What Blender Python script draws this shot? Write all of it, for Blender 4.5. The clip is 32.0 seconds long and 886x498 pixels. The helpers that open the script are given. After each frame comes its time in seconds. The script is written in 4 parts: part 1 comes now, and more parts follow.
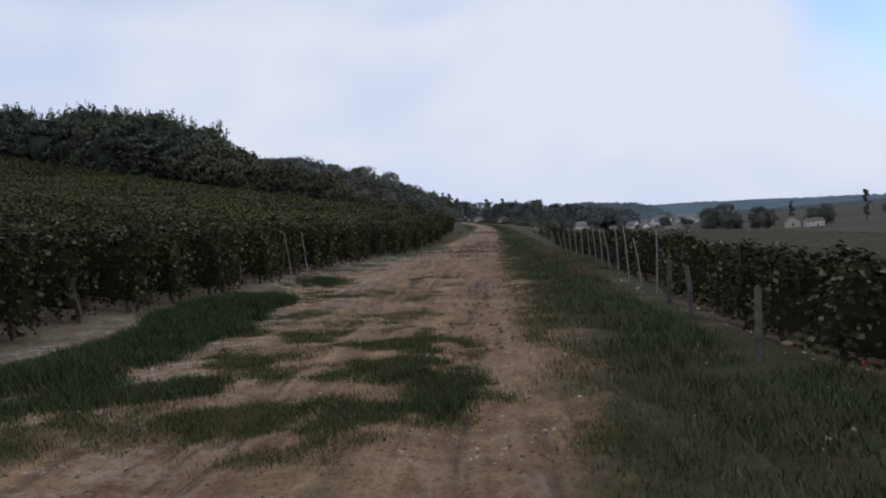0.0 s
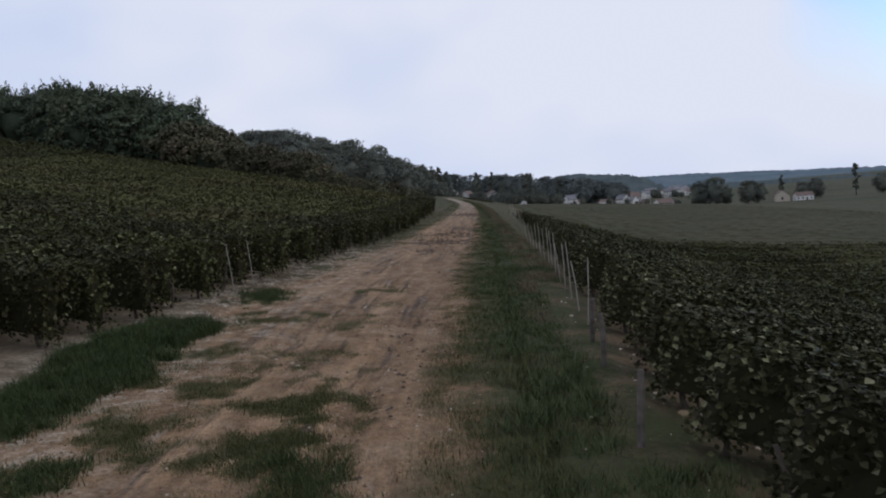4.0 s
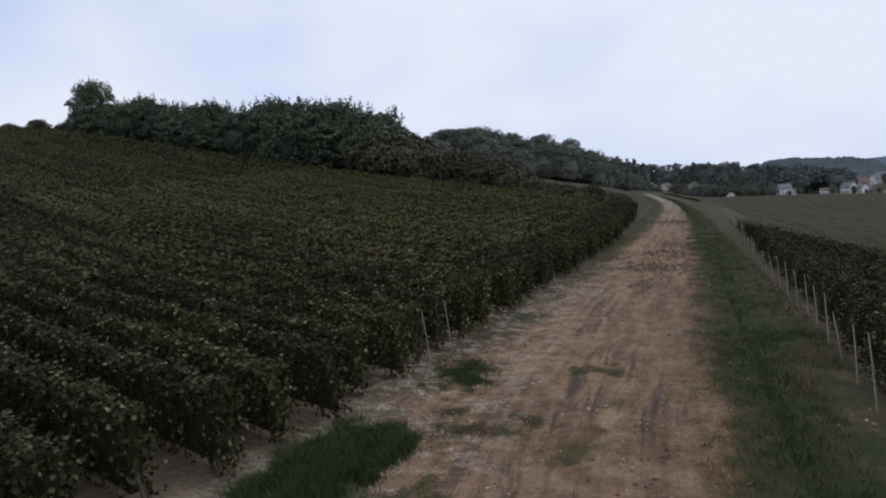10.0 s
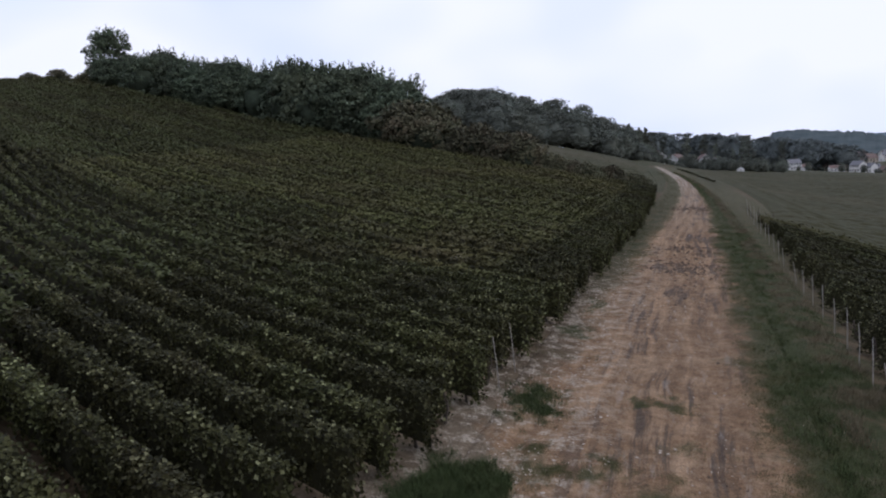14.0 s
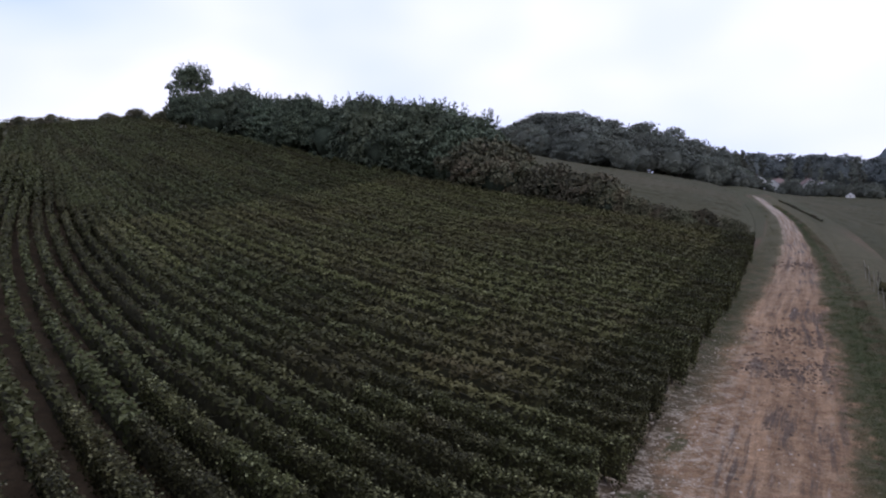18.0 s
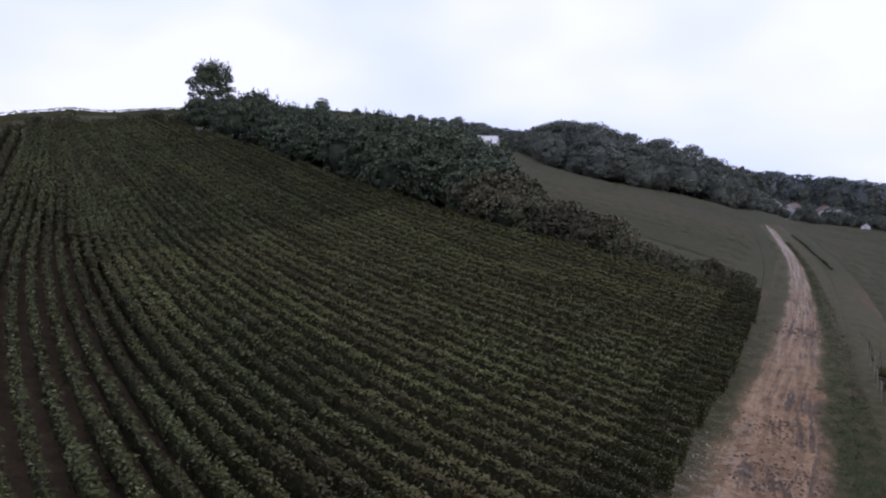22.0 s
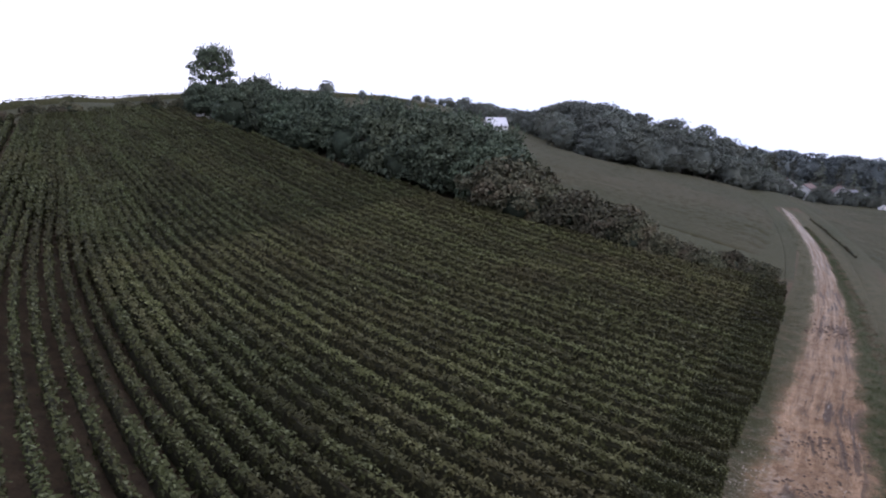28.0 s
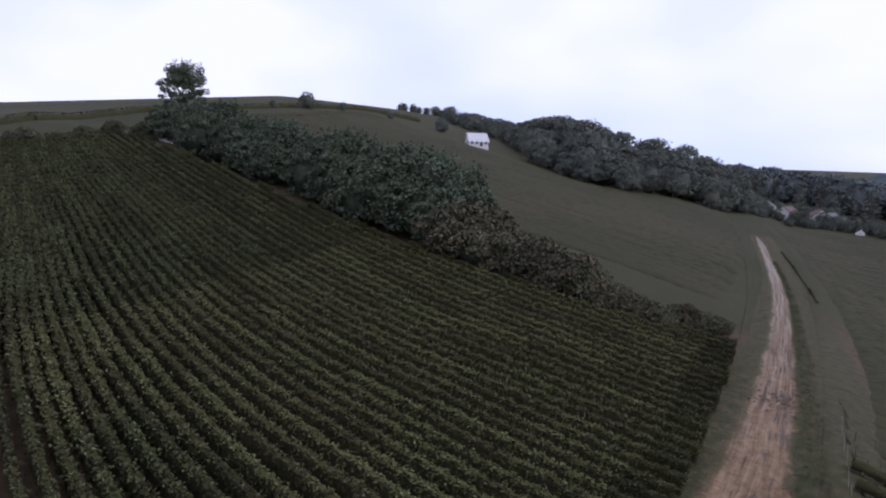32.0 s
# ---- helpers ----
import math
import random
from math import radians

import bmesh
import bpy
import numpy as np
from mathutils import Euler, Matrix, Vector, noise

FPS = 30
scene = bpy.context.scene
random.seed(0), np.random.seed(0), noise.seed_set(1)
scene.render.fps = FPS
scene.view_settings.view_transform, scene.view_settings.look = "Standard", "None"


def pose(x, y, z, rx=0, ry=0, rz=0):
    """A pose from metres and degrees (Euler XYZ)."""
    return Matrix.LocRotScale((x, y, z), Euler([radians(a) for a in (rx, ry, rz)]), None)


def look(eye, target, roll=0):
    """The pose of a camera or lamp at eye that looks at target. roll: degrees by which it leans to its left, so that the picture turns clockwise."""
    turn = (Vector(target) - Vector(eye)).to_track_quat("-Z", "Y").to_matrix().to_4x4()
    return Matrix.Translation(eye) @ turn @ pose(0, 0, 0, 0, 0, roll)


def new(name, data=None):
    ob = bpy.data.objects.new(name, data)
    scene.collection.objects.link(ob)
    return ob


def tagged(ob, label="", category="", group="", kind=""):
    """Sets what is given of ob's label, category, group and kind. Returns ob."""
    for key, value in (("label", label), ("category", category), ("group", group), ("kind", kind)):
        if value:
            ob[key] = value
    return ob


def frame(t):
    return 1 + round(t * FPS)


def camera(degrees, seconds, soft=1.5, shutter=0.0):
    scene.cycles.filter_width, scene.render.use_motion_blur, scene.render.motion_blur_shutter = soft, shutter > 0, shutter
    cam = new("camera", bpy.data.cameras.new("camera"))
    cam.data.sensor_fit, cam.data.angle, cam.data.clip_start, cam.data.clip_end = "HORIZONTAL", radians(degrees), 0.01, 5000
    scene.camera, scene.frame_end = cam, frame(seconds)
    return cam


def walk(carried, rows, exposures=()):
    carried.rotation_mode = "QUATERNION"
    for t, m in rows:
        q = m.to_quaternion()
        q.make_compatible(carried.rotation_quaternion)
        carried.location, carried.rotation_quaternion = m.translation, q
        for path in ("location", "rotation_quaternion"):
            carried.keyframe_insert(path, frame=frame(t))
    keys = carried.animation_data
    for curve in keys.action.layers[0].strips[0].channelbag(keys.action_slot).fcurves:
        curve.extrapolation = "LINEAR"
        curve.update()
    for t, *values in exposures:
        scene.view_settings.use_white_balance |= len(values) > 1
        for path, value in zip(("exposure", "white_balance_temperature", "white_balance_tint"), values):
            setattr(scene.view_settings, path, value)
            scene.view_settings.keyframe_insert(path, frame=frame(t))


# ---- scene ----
import functools

# ---------- camera ----------
cam = camera(64.0, 32.0, soft=2.05)
# seconds, eye x, y, z, turns about x, y, z
PATH = [
    (0.0, 0.538, -0.807, 1.818, 88.62, 5.09, 3.17),
    (0.5, 0.702, -0.706, 2.084, 88.04, 6.14, 1.72),
    (1.0, 0.898, -0.830, 2.456, 86.75, 5.65, 2.35),
    (1.5, 1.162, -0.938, 2.893, 86.09, 5.95, 2.51),
    (2.0, 1.494, -0.947, 3.113, 85.92, 1.44, 2.15),
    (2.5, 1.659, -0.923, 3.016, 86.09, 1.06, 2.33),
    (4.5, 1.587, -0.175, 2.577, 86.16, 5.56, 2.59),
    (5.0, 1.587, 0.071, 2.741, 85.83, 0.48, 2.69),
    (5.5, 1.537, 0.359, 2.821, 86.33, 5.46, 4.41),
    (6.0, 1.652, 0.573, 3.024, 86.89, 5.63, 7.88),
    (6.5, 1.719, 1.002, 3.291, 86.43, 0.96, 11.41),
    (7.0, 1.687, 1.321, 3.449, 86.34, -0.86, 10.96),
    (7.5, 1.493, 1.557, 3.482, 86.81, -0.16, 11.34),
    (8.0, 1.215, 1.684, 3.456, 87.14, 2.34, 12.45),
    (8.5, 0.967, 1.839, 3.506, 86.59, 5.44, 12.34),
    (9.0, 0.847, 1.937, 3.615, 86.29, 5.41, 12.25),
    (9.5, 0.830, 1.888, 3.803, 86.68, 6.34, 14.46),
    (10.0, 0.835, 2.113, 3.933, 86.89, 5.86, 17.85),
    (10.5, 0.983, 2.339, 4.077, 86.62, -1.07, 19.71),
    (11.0, 1.065, 2.372, 4.252, 86.50, 3.19, 19.22),
    (11.5, 1.159, 2.207, 4.635, 86.52, -3.01, 18.68),
    (12.0, 1.043, 1.964, 4.922, 86.13, -1.28, 18.48),
    (12.5, 0.798, 1.573, 5.323, 86.08, 0.59, 18.07),
    (13.0, 0.490, 1.248, 5.511, 83.26, 0.08, 18.37),
    (13.5, 0.100, 0.917, 5.581, 82.87, 1.68, 18.46),
    (15.5, -0.966, 3.140, 5.442, 84.39, 4.87, 17.03),
    (16.0, -1.084, 3.738, 5.666, 84.59, 4.89, 18.23),
    (16.5, -1.169, 4.303, 6.179, 85.05, 4.79, 24.17),
    (17.0, -0.998, 4.681, 6.718, 84.99, 4.93, 24.82),
    (17.5, -0.667, 5.128, 7.230, 85.13, 4.32, 24.75),
    (18.0, -0.306, 5.504, 7.594, 85.02, 3.21, 25.12),
    (18.5, 0.150, 5.856, 8.002, 84.85, -0.85, 25.89),
    (19.0, 0.445, 6.046, 8.339, 84.70, -3.83, 26.28),
    (19.5, 0.548, 6.182, 8.657, 84.44, -3.90, 25.99),
    (20.0, 0.502, 6.235, 9.022, 84.36, -0.03, 25.86),
    (20.5, 0.416, 6.219, 9.495, 84.23, -0.46, 25.66),
    (21.0, 0.349, 6.187, 9.934, 84.09, -2.12, 25.41),
    (21.5, 0.078, 6.131, 10.439, 83.29, -1.82, 25.86),
    (22.0, -0.017, 5.878, 10.957, 84.06, -0.68, 26.36),
    (22.5, -0.171, 5.700, 11.347, 83.90, 0.72, 26.53),
    (23.0, -0.265, 5.507, 11.589, 84.17, 0.25, 26.52),
    (23.5, -0.288, 5.288, 11.768, 84.44, 0.23, 26.10),
    (24.0, -0.605, 5.443, 11.729, 81.59, -0.12, 25.69),
    (24.5, -0.824, 5.557, 11.832, 79.50, -0.09, 24.82),
    (26.5, -0.936, 6.387, 11.639, 80.09, 1.59, 25.77),
    (27.0, -0.993, 6.860, 11.785, 80.62, -0.29, 26.00),
    (27.5, -1.159, 7.453, 11.715, 81.94, -0.80, 26.58),
    (28.0, -1.213, 7.896, 11.689, 82.43, -0.23, 26.90),
    (28.5, -1.201, 8.540, 11.704, 82.39, 2.32, 26.78),
    (29.0, -1.053, 8.959, 11.989, 82.71, 3.39, 26.61),
    (29.5, -0.798, 9.582, 12.290, 82.85, 3.41, 26.58),
    (30.0, -0.351, 9.882, 12.835, 83.03, 2.52, 26.30),
    (30.5, -0.002, 10.001, 13.244, 83.21, -3.81, 26.86),
    (31.0, 0.278, 10.225, 13.740, 82.58, -3.43, 27.03),
    (31.5, 0.450, 10.211, 14.341, 82.51, -1.20, 26.62),
    (32.0, 0.774, 10.119, 15.135, 82.34, -1.74, 26.36),
]

walk(cam, [(t, pose(x, y, z, a, b, c)) for t, x, y, z, a, b, c in PATH], exposures=[(0.0, -0.26, 6550, 10), (10.0, -0.16, 6550, 10), (14.0, 0.06, 6450, 14), (17.0, 0.19, 6240, 20), (24.0, 0.12, 6180, 22), (26.6, 0.86, 6200, 18), (27.3, 0.75, 6200, 19), (28.2, 0.5, 6150, 22), (32.0, 0.12, 6150, 23)])

# ---------- overcast daylight ----------
SUN_EL, SUN_AZ = radians(38), radians(70)
world = bpy.data.worlds.new("sky")
scene.world = world
world.use_nodes = True
wn, wl = world.node_tree.nodes, world.node_tree.links
wn.clear()
w_out = wn.new("ShaderNodeOutputWorld")
w_bg = wn.new("ShaderNodeBackground")
w_sky = wn.new("ShaderNodeTexSky")
w_sky.sky_type = "NISHITA"
w_sky.sun_disc = False
w_sky.sun_elevation, w_sky.sun_rotation = SUN_EL, SUN_AZ
w_scale = wn.new("ShaderNodeMix")
w_scale.data_type = "RGBA"
w_scale.blend_type = "MULTIPLY"
w_scale.inputs["Factor"].default_value = 1.0
wl.new(w_sky.outputs[0], w_scale.inputs["A"])
w_scale.inputs["B"].default_value = (0.12, 0.155, 0.20, 1)
w_co = wn.new("ShaderNodeTexCoord")
w_map = wn.new("ShaderNodeMapping")
w_map.inputs["Scale"].default_value = (1.0, 1.0, 2.0)
w_map.inputs["Rotation"].default_value = (0.12, -0.18, 0.3)
w_no = wn.new("ShaderNodeTexNoise")
w_no.inputs["Scale"].default_value = 1.0
w_no.inputs["Detail"].default_value = 3.0
w_no.inputs["Roughness"].default_value = 0.5
w_ra = wn.new("ShaderNodeValToRGB")
w_ra.color_ramp.elements[0].position, w_ra.color_ramp.elements[0].color = 0.28, (0.45, 0.45, 0.45, 1)
w_ra.color_ramp.elements[1].position, w_ra.color_ramp.elements[1].color = 0.48, (1, 1, 1, 1)
w_n2 = wn.new("ShaderNodeTexNoise")
w_n2.inputs["Scale"].default_value = 1.7
w_n2.inputs["Detail"].default_value = 3.0
w_cc = wn.new("ShaderNodeValToRGB")
w_cc.color_ramp.elements[0].position, w_cc.color_ramp.elements[0].color = 0.36, (0.58, 0.71, 1.03, 1)
w_cc.color_ramp.elements[1].position, w_cc.color_ramp.elements[1].color = 0.58, (0.865, 0.92, 1.08, 1)
w_mix = wn.new("ShaderNodeMix")
w_mix.data_type = "RGBA"
wl.new(w_co.outputs["Generated"], w_map.inputs[0])
wl.new(w_map.outputs[0], w_no.inputs[0])
wl.new(w_map.outputs[0], w_n2.inputs[0])
wl.new(w_no.outputs[0], w_ra.inputs[0])
wl.new(w_n2.outputs[0], w_cc.inputs[0])
# one gap in the cloud, above the valley
w_dot = wn.new("ShaderNodeVectorMath")
w_dot.operation = "DOT_PRODUCT"
w_dot.inputs[1].default_value = (0.62, 0.66, 0.42)
w_warp = wn.new("ShaderNodeVectorMath")
w_warp.operation = "MULTIPLY_ADD"
wl.new(w_n2.outputs[1], w_warp.inputs[0])
w_warp.inputs[1].default_value = (0.12, 0.12, 0.12)
wl.new(w_co.outputs["Generated"], w_warp.inputs[2])
wl.new(w_warp.outputs[0], w_dot.inputs[0])
w_gap = wn.new("ShaderNodeMapRange")
w_gap.interpolation_type = "SMOOTHSTEP"
w_gap.inputs["From Min"].default_value, w_gap.inputs["From Max"].default_value = 1.020, 1.052
w_gap.inputs["To Min"].default_value, w_gap.inputs["To Max"].default_value = 1.0, 0.2
wl.new(w_dot.outputs["Value"], w_gap.inputs["Value"])
w_cov = wn.new("ShaderNodeMath")
w_cov.operation = "MULTIPLY"
wl.new(w_ra.outputs[0], w_cov.inputs[0])
wl.new(w_gap.outputs[0], w_cov.inputs[1])
wl.new(w_cov.outputs[0], w_mix.inputs["Factor"])
wl.new(w_scale.outputs["Result"], w_mix.inputs["A"])
wl.new(w_cc.outputs[0], w_mix.inputs["B"])
wl.new(w_mix.outputs["Result"], w_bg.inputs[0])
w_bg.inputs[1].default_value = 1.0
wl.new(w_bg.outputs[0], w_out.inputs[0])
sun_data = bpy.data.lights.new("sun", "SUN")
sun_data.energy, sun_data.angle, sun_data.color = 0.6, radians(25), (1.0, 0.96, 0.9)
sun = new("sun", sun_data)
sun.matrix_world = look((300 * math.sin(SUN_AZ) * math.cos(SUN_EL), 300 * math.cos(SUN_AZ) * math.cos(SUN_EL), 300 * math.sin(SUN_EL)), (0, 0, 0))

# ---------- materials ----------


def mat(name, rough=0.9, spec=0.2):
    m = bpy.data.materials.new(name)
    m.use_nodes = True
    b = m.node_tree.nodes["Principled BSDF"]
    b.inputs["Roughness"].default_value = rough
    b.inputs["Specular IOR Level"].default_value = spec
    return m, m.node_tree.nodes, m.node_tree.links, b


def noise_node(n, l, vec, scale, detail=4.0, rough=0.55):
    t = n.new("ShaderNodeTexNoise")
    t.inputs["Scale"].default_value, t.inputs["Detail"].default_value, t.inputs["Roughness"].default_value = scale, detail, rough
    if vec is not None:
        l.new(vec, t.inputs["Vector"])
    return t.outputs[0]


def ramp(n, l, fac, stops):
    r = n.new("ShaderNodeValToRGB")
    e = r.color_ramp.elements
    while len(e) < len(stops):
        e.new(0.5)
    for q, (p, c) in zip(e, stops):
        q.position, q.color = p, (*c, 1) if len(c) == 3 else c
    l.new(fac, r.inputs[0])
    return r.outputs[0]


def mixc(n, l, fac, a, b, mode="MIX"):
    m = n.new("ShaderNodeMix")
    m.data_type, m.blend_type = "RGBA", mode
    for socket, v in ((m.inputs["Factor"], fac), (m.inputs["A"], a), (m.inputs["B"], b)):
        if isinstance(v, (int, float)):
            socket.default_value = v
        elif isinstance(v, tuple):
            socket.default_value = (*v, 1)
        else:
            l.new(v, socket)
    return m.outputs["Result"]


def mathn(n, l, op, a, b=0.0, c=0.0):
    m = n.new("ShaderNodeMath")
    m.operation = op
    for i, v in enumerate((a, b, c)):
        if isinstance(v, (int, float)):
            m.inputs[i].default_value = v
        else:
            l.new(v, m.inputs[i])
    return m.outputs[0]


def bump(n, l, b, height, strength, distance):
    k = n.new("ShaderNodeBump")
    k.inputs["Strength"].default_value, k.inputs["Distance"].default_value = strength, distance
    l.new(height, k.inputs["Height"])
    l.new(k.outputs[0], b.inputs["Normal"])


def leaf_material(name, dark, light, tint, tint_share, patch_size=0.22, painted_glint=1.7, gloss=(0.7, 0.12)):
    """Leaves: each island between dark and light, the palest painted as glints, some of them turning to the tint."""
    m, n, l, b = mat(name, *gloss)
    g = n.new("ShaderNodeNewGeometry")
    o = n.new("ShaderNodeObjectInfo")
    # top of the ramp: sky reflections painted as a much lighter leaf colour
    base = ramp(n, l, g.outputs["Random Per Island"], [(0.0, dark), (0.8, light), (1.0, tuple(min(1, v * painted_glint * 0.75 + 0.012 * painted_glint) for v in light))])
    patch = noise_node(n, l, g.outputs["Position"], patch_size, 3.0)
    share = ramp(n, l, patch, [(0.5, (0, 0, 0)), (0.75, (1, 1, 1))])
    f2 = mathn(n, l, "MULTIPLY", share, tint_share)
    base = mixc(n, l, f2, base, tint)
    hv = n.new("ShaderNodeHueSaturation")
    l.new(mathn(n, l, "MULTIPLY_ADD", o.outputs["Random"], 0.03, 0.485), hv.inputs["Hue"])
    l.new(mathn(n, l, "MULTIPLY_ADD", o.outputs["Random"], 0.5, 0.75), hv.inputs["Value"])
    l.new(base, hv.inputs["Color"])
    l.new(hv.outputs[0], b.inputs["Base Color"])
    return m


M_VINE = leaf_material("vine_leaf", (0.029, 0.030, 0.011), (0.054, 0.055, 0.020), (0.084, 0.066, 0.029), 0.4, 0.12, 2.2, (0.72, 0.07))
# lighter, slightly yellower leaf tone for the slope rows beyond about y 20
M_VINE_PALE = leaf_material("vine_leaf_pale_yellow", (0.045, 0.044, 0.016), (0.083, 0.080, 0.031), (0.115, 0.092, 0.041), 0.45, 0.12, 2.0, (0.72, 0.07))
# leaves by the track, with strong glints painted into the colour
M_VINE_NEAR = leaf_material("vine_leaf_near_glints", (0.016, 0.016, 0.005), (0.052, 0.051, 0.017), (0.084, 0.064, 0.025), 0.3, 0.4, 4.0, (0.6, 0.1))
# vines below the track: pale glints on the leaves painted into the colour
M_VINE_GLINT = leaf_material("vine_leaf_pale_glints", (0.018, 0.018, 0.007), (0.057, 0.055, 0.022), (0.086, 0.068, 0.033), 0.35, 0.4, 4.2, (0.62, 0.09))
M_VINE_FAR = leaf_material("vine_leaf_far", (0.034, 0.036, 0.013), (0.056, 0.058, 0.021), (0.075, 0.06, 0.03), 0.4)
M_SHRUB = leaf_material("shrub_leaf", (0.028, 0.037, 0.023), (0.086, 0.105, 0.063), (0.130, 0.138, 0.072), 0.45, 0.16, 1.7)
M_SCRUB = leaf_material("scrub_leaf", (0.042, 0.042, 0.023), (0.098, 0.092, 0.050), (0.130, 0.090, 0.054), 0.65, 0.5, 1.4)
# distant trees: aerial haze put into the leaf colour, strongest in M_HAZE
M_WOOD = leaf_material("far_leaf_haze", (0.078, 0.084, 0.068), (0.128, 0.136, 0.106), (0.165, 0.156, 0.098), 0.5, 0.06, 1.0)
M_HAZE = leaf_material("haze_tinted_leaf", (0.090, 0.102, 0.098), (0.122, 0.136, 0.126), (0.140, 0.146, 0.120), 0.4, 0.06, 1.0)
M_GRASS = leaf_material("grass_blade", (0.028, 0.032, 0.010), (0.072, 0.070, 0.025), (0.12, 0.095, 0.045), 0.7, 1.4)
M_TURF = leaf_material("lush_grass_blade", (0.024, 0.042, 0.013), (0.066, 0.095, 0.031), (0.100, 0.102, 0.044), 0.4, 1.4)
M_BANK = leaf_material("bank_grass_blade", (0.022, 0.031, 0.010), (0.060, 0.071, 0.025), (0.100, 0.088, 0.040), 0.6, 1.2)
M_DRY = leaf_material("dry_grass", (0.085, 0.07, 0.04), (0.16, 0.13, 0.075), (0.19, 0.15, 0.09), 0.5)


def foliage_material(name, dark, light, tint, grain):
    """Closed canopy seen from afar: leaf-sized mottling with broader patches."""
    m, n, l, b = mat(name, 0.9, 0.1)
    g = n.new("ShaderNodeNewGeometry")
    f = noise_node(n, l, g.outputs["Position"], grain, 5.0, 0.7)
    c = ramp(n, l, f, [(0.32, dark), (0.68, light)])
    p = noise_node(n, l, g.outputs["Position"], 0.06, 4.0)
    c = mixc(n, l, ramp(n, l, p, [(0.45, (0, 0, 0)), (0.7, (0.7, 0.7, 0.7))]), c, tint)
    l.new(c, b.inputs["Base Color"])
    bump(n, l, b, f, 0.8, 0.12)
    return m


M_CANOPY = foliage_material("vine_canopy", (0.033, 0.032, 0.014), (0.053, 0.049, 0.022), (0.064, 0.053, 0.028), 2.2)
M_ROW = foliage_material("vine_row_canopy", (0.030, 0.030, 0.012), (0.062, 0.060, 0.026), (0.076, 0.063, 0.030), 3.5)
# filling of hedge crowns, darker than the leaves: painted inner shade
M_INNER_SHADE = foliage_material("inner_crown_shade", (0.020, 0.027, 0.017), (0.050, 0.062, 0.038), (0.055, 0.058, 0.036), 1.2)
# crown masses of distant trees, paled by the same painted haze
M_WOODIN = foliage_material("wood_crown_haze", (0.068, 0.074, 0.062), (0.108, 0.116, 0.092), (0.130, 0.126, 0.086), 0.5)
M_HAZEIN = foliage_material("haze_tinted_crown", (0.086, 0.098, 0.094), (0.112, 0.126, 0.118), (0.124, 0.130, 0.110), 0.5)


def plain(name, colour, rough=0.85, grain=20.0, spread=0.35):
    m, n, l, b = mat(name, rough)
    co = n.new("ShaderNodeTexCoord")
    f = noise_node(n, l, co.outputs["Object"], grain, 5.0)
    lo = tuple(v * (1 - spread) for v in colour)
    hi = tuple(min(1, v * (1 + spread)) for v in colour)
    l.new(ramp(n, l, f, [(0.3, lo), (0.7, hi)]), b.inputs["Base Color"])
    bump(n, l, b, f, 0.4, 0.01)
    return m


M_BARK = plain("bark", (0.07, 0.055, 0.042), 0.95, 9.0)
M_POST = plain("weathered_wood", (0.29, 0.26, 0.22), 0.9, 14.0)
M_STONE = plain("limestone", (0.40, 0.335, 0.265), 0.9, 12.0)
M_CLOD = plain("mud", (0.095, 0.066, 0.046), 0.95, 10.0)
# dark colour standing for the shade inside the vine rows
M_CORE_SHADE = plain("vine_shade", (0.030, 0.027, 0.012), 0.95, 6.0)
M_WALL = plain("render_white", (0.72, 0.69, 0.64), 0.9, 3.0, 0.12)
M_WALL2 = plain("render_ochre", (0.5, 0.42, 0.33), 0.9, 3.0, 0.15)
M_TILE = plain("clay_tile", (0.155, 0.108, 0.092), 0.85, 4.0)
M_PALE = plain("pale_roof", (0.58, 0.56, 0.55), 0.7, 4.0)
M_SLATE = plain("slate", (0.16, 0.155, 0.16), 0.7, 4.0)
M_GLASSY = plain("window_dark", (0.05, 0.055, 0.06), 0.25, 4.0)


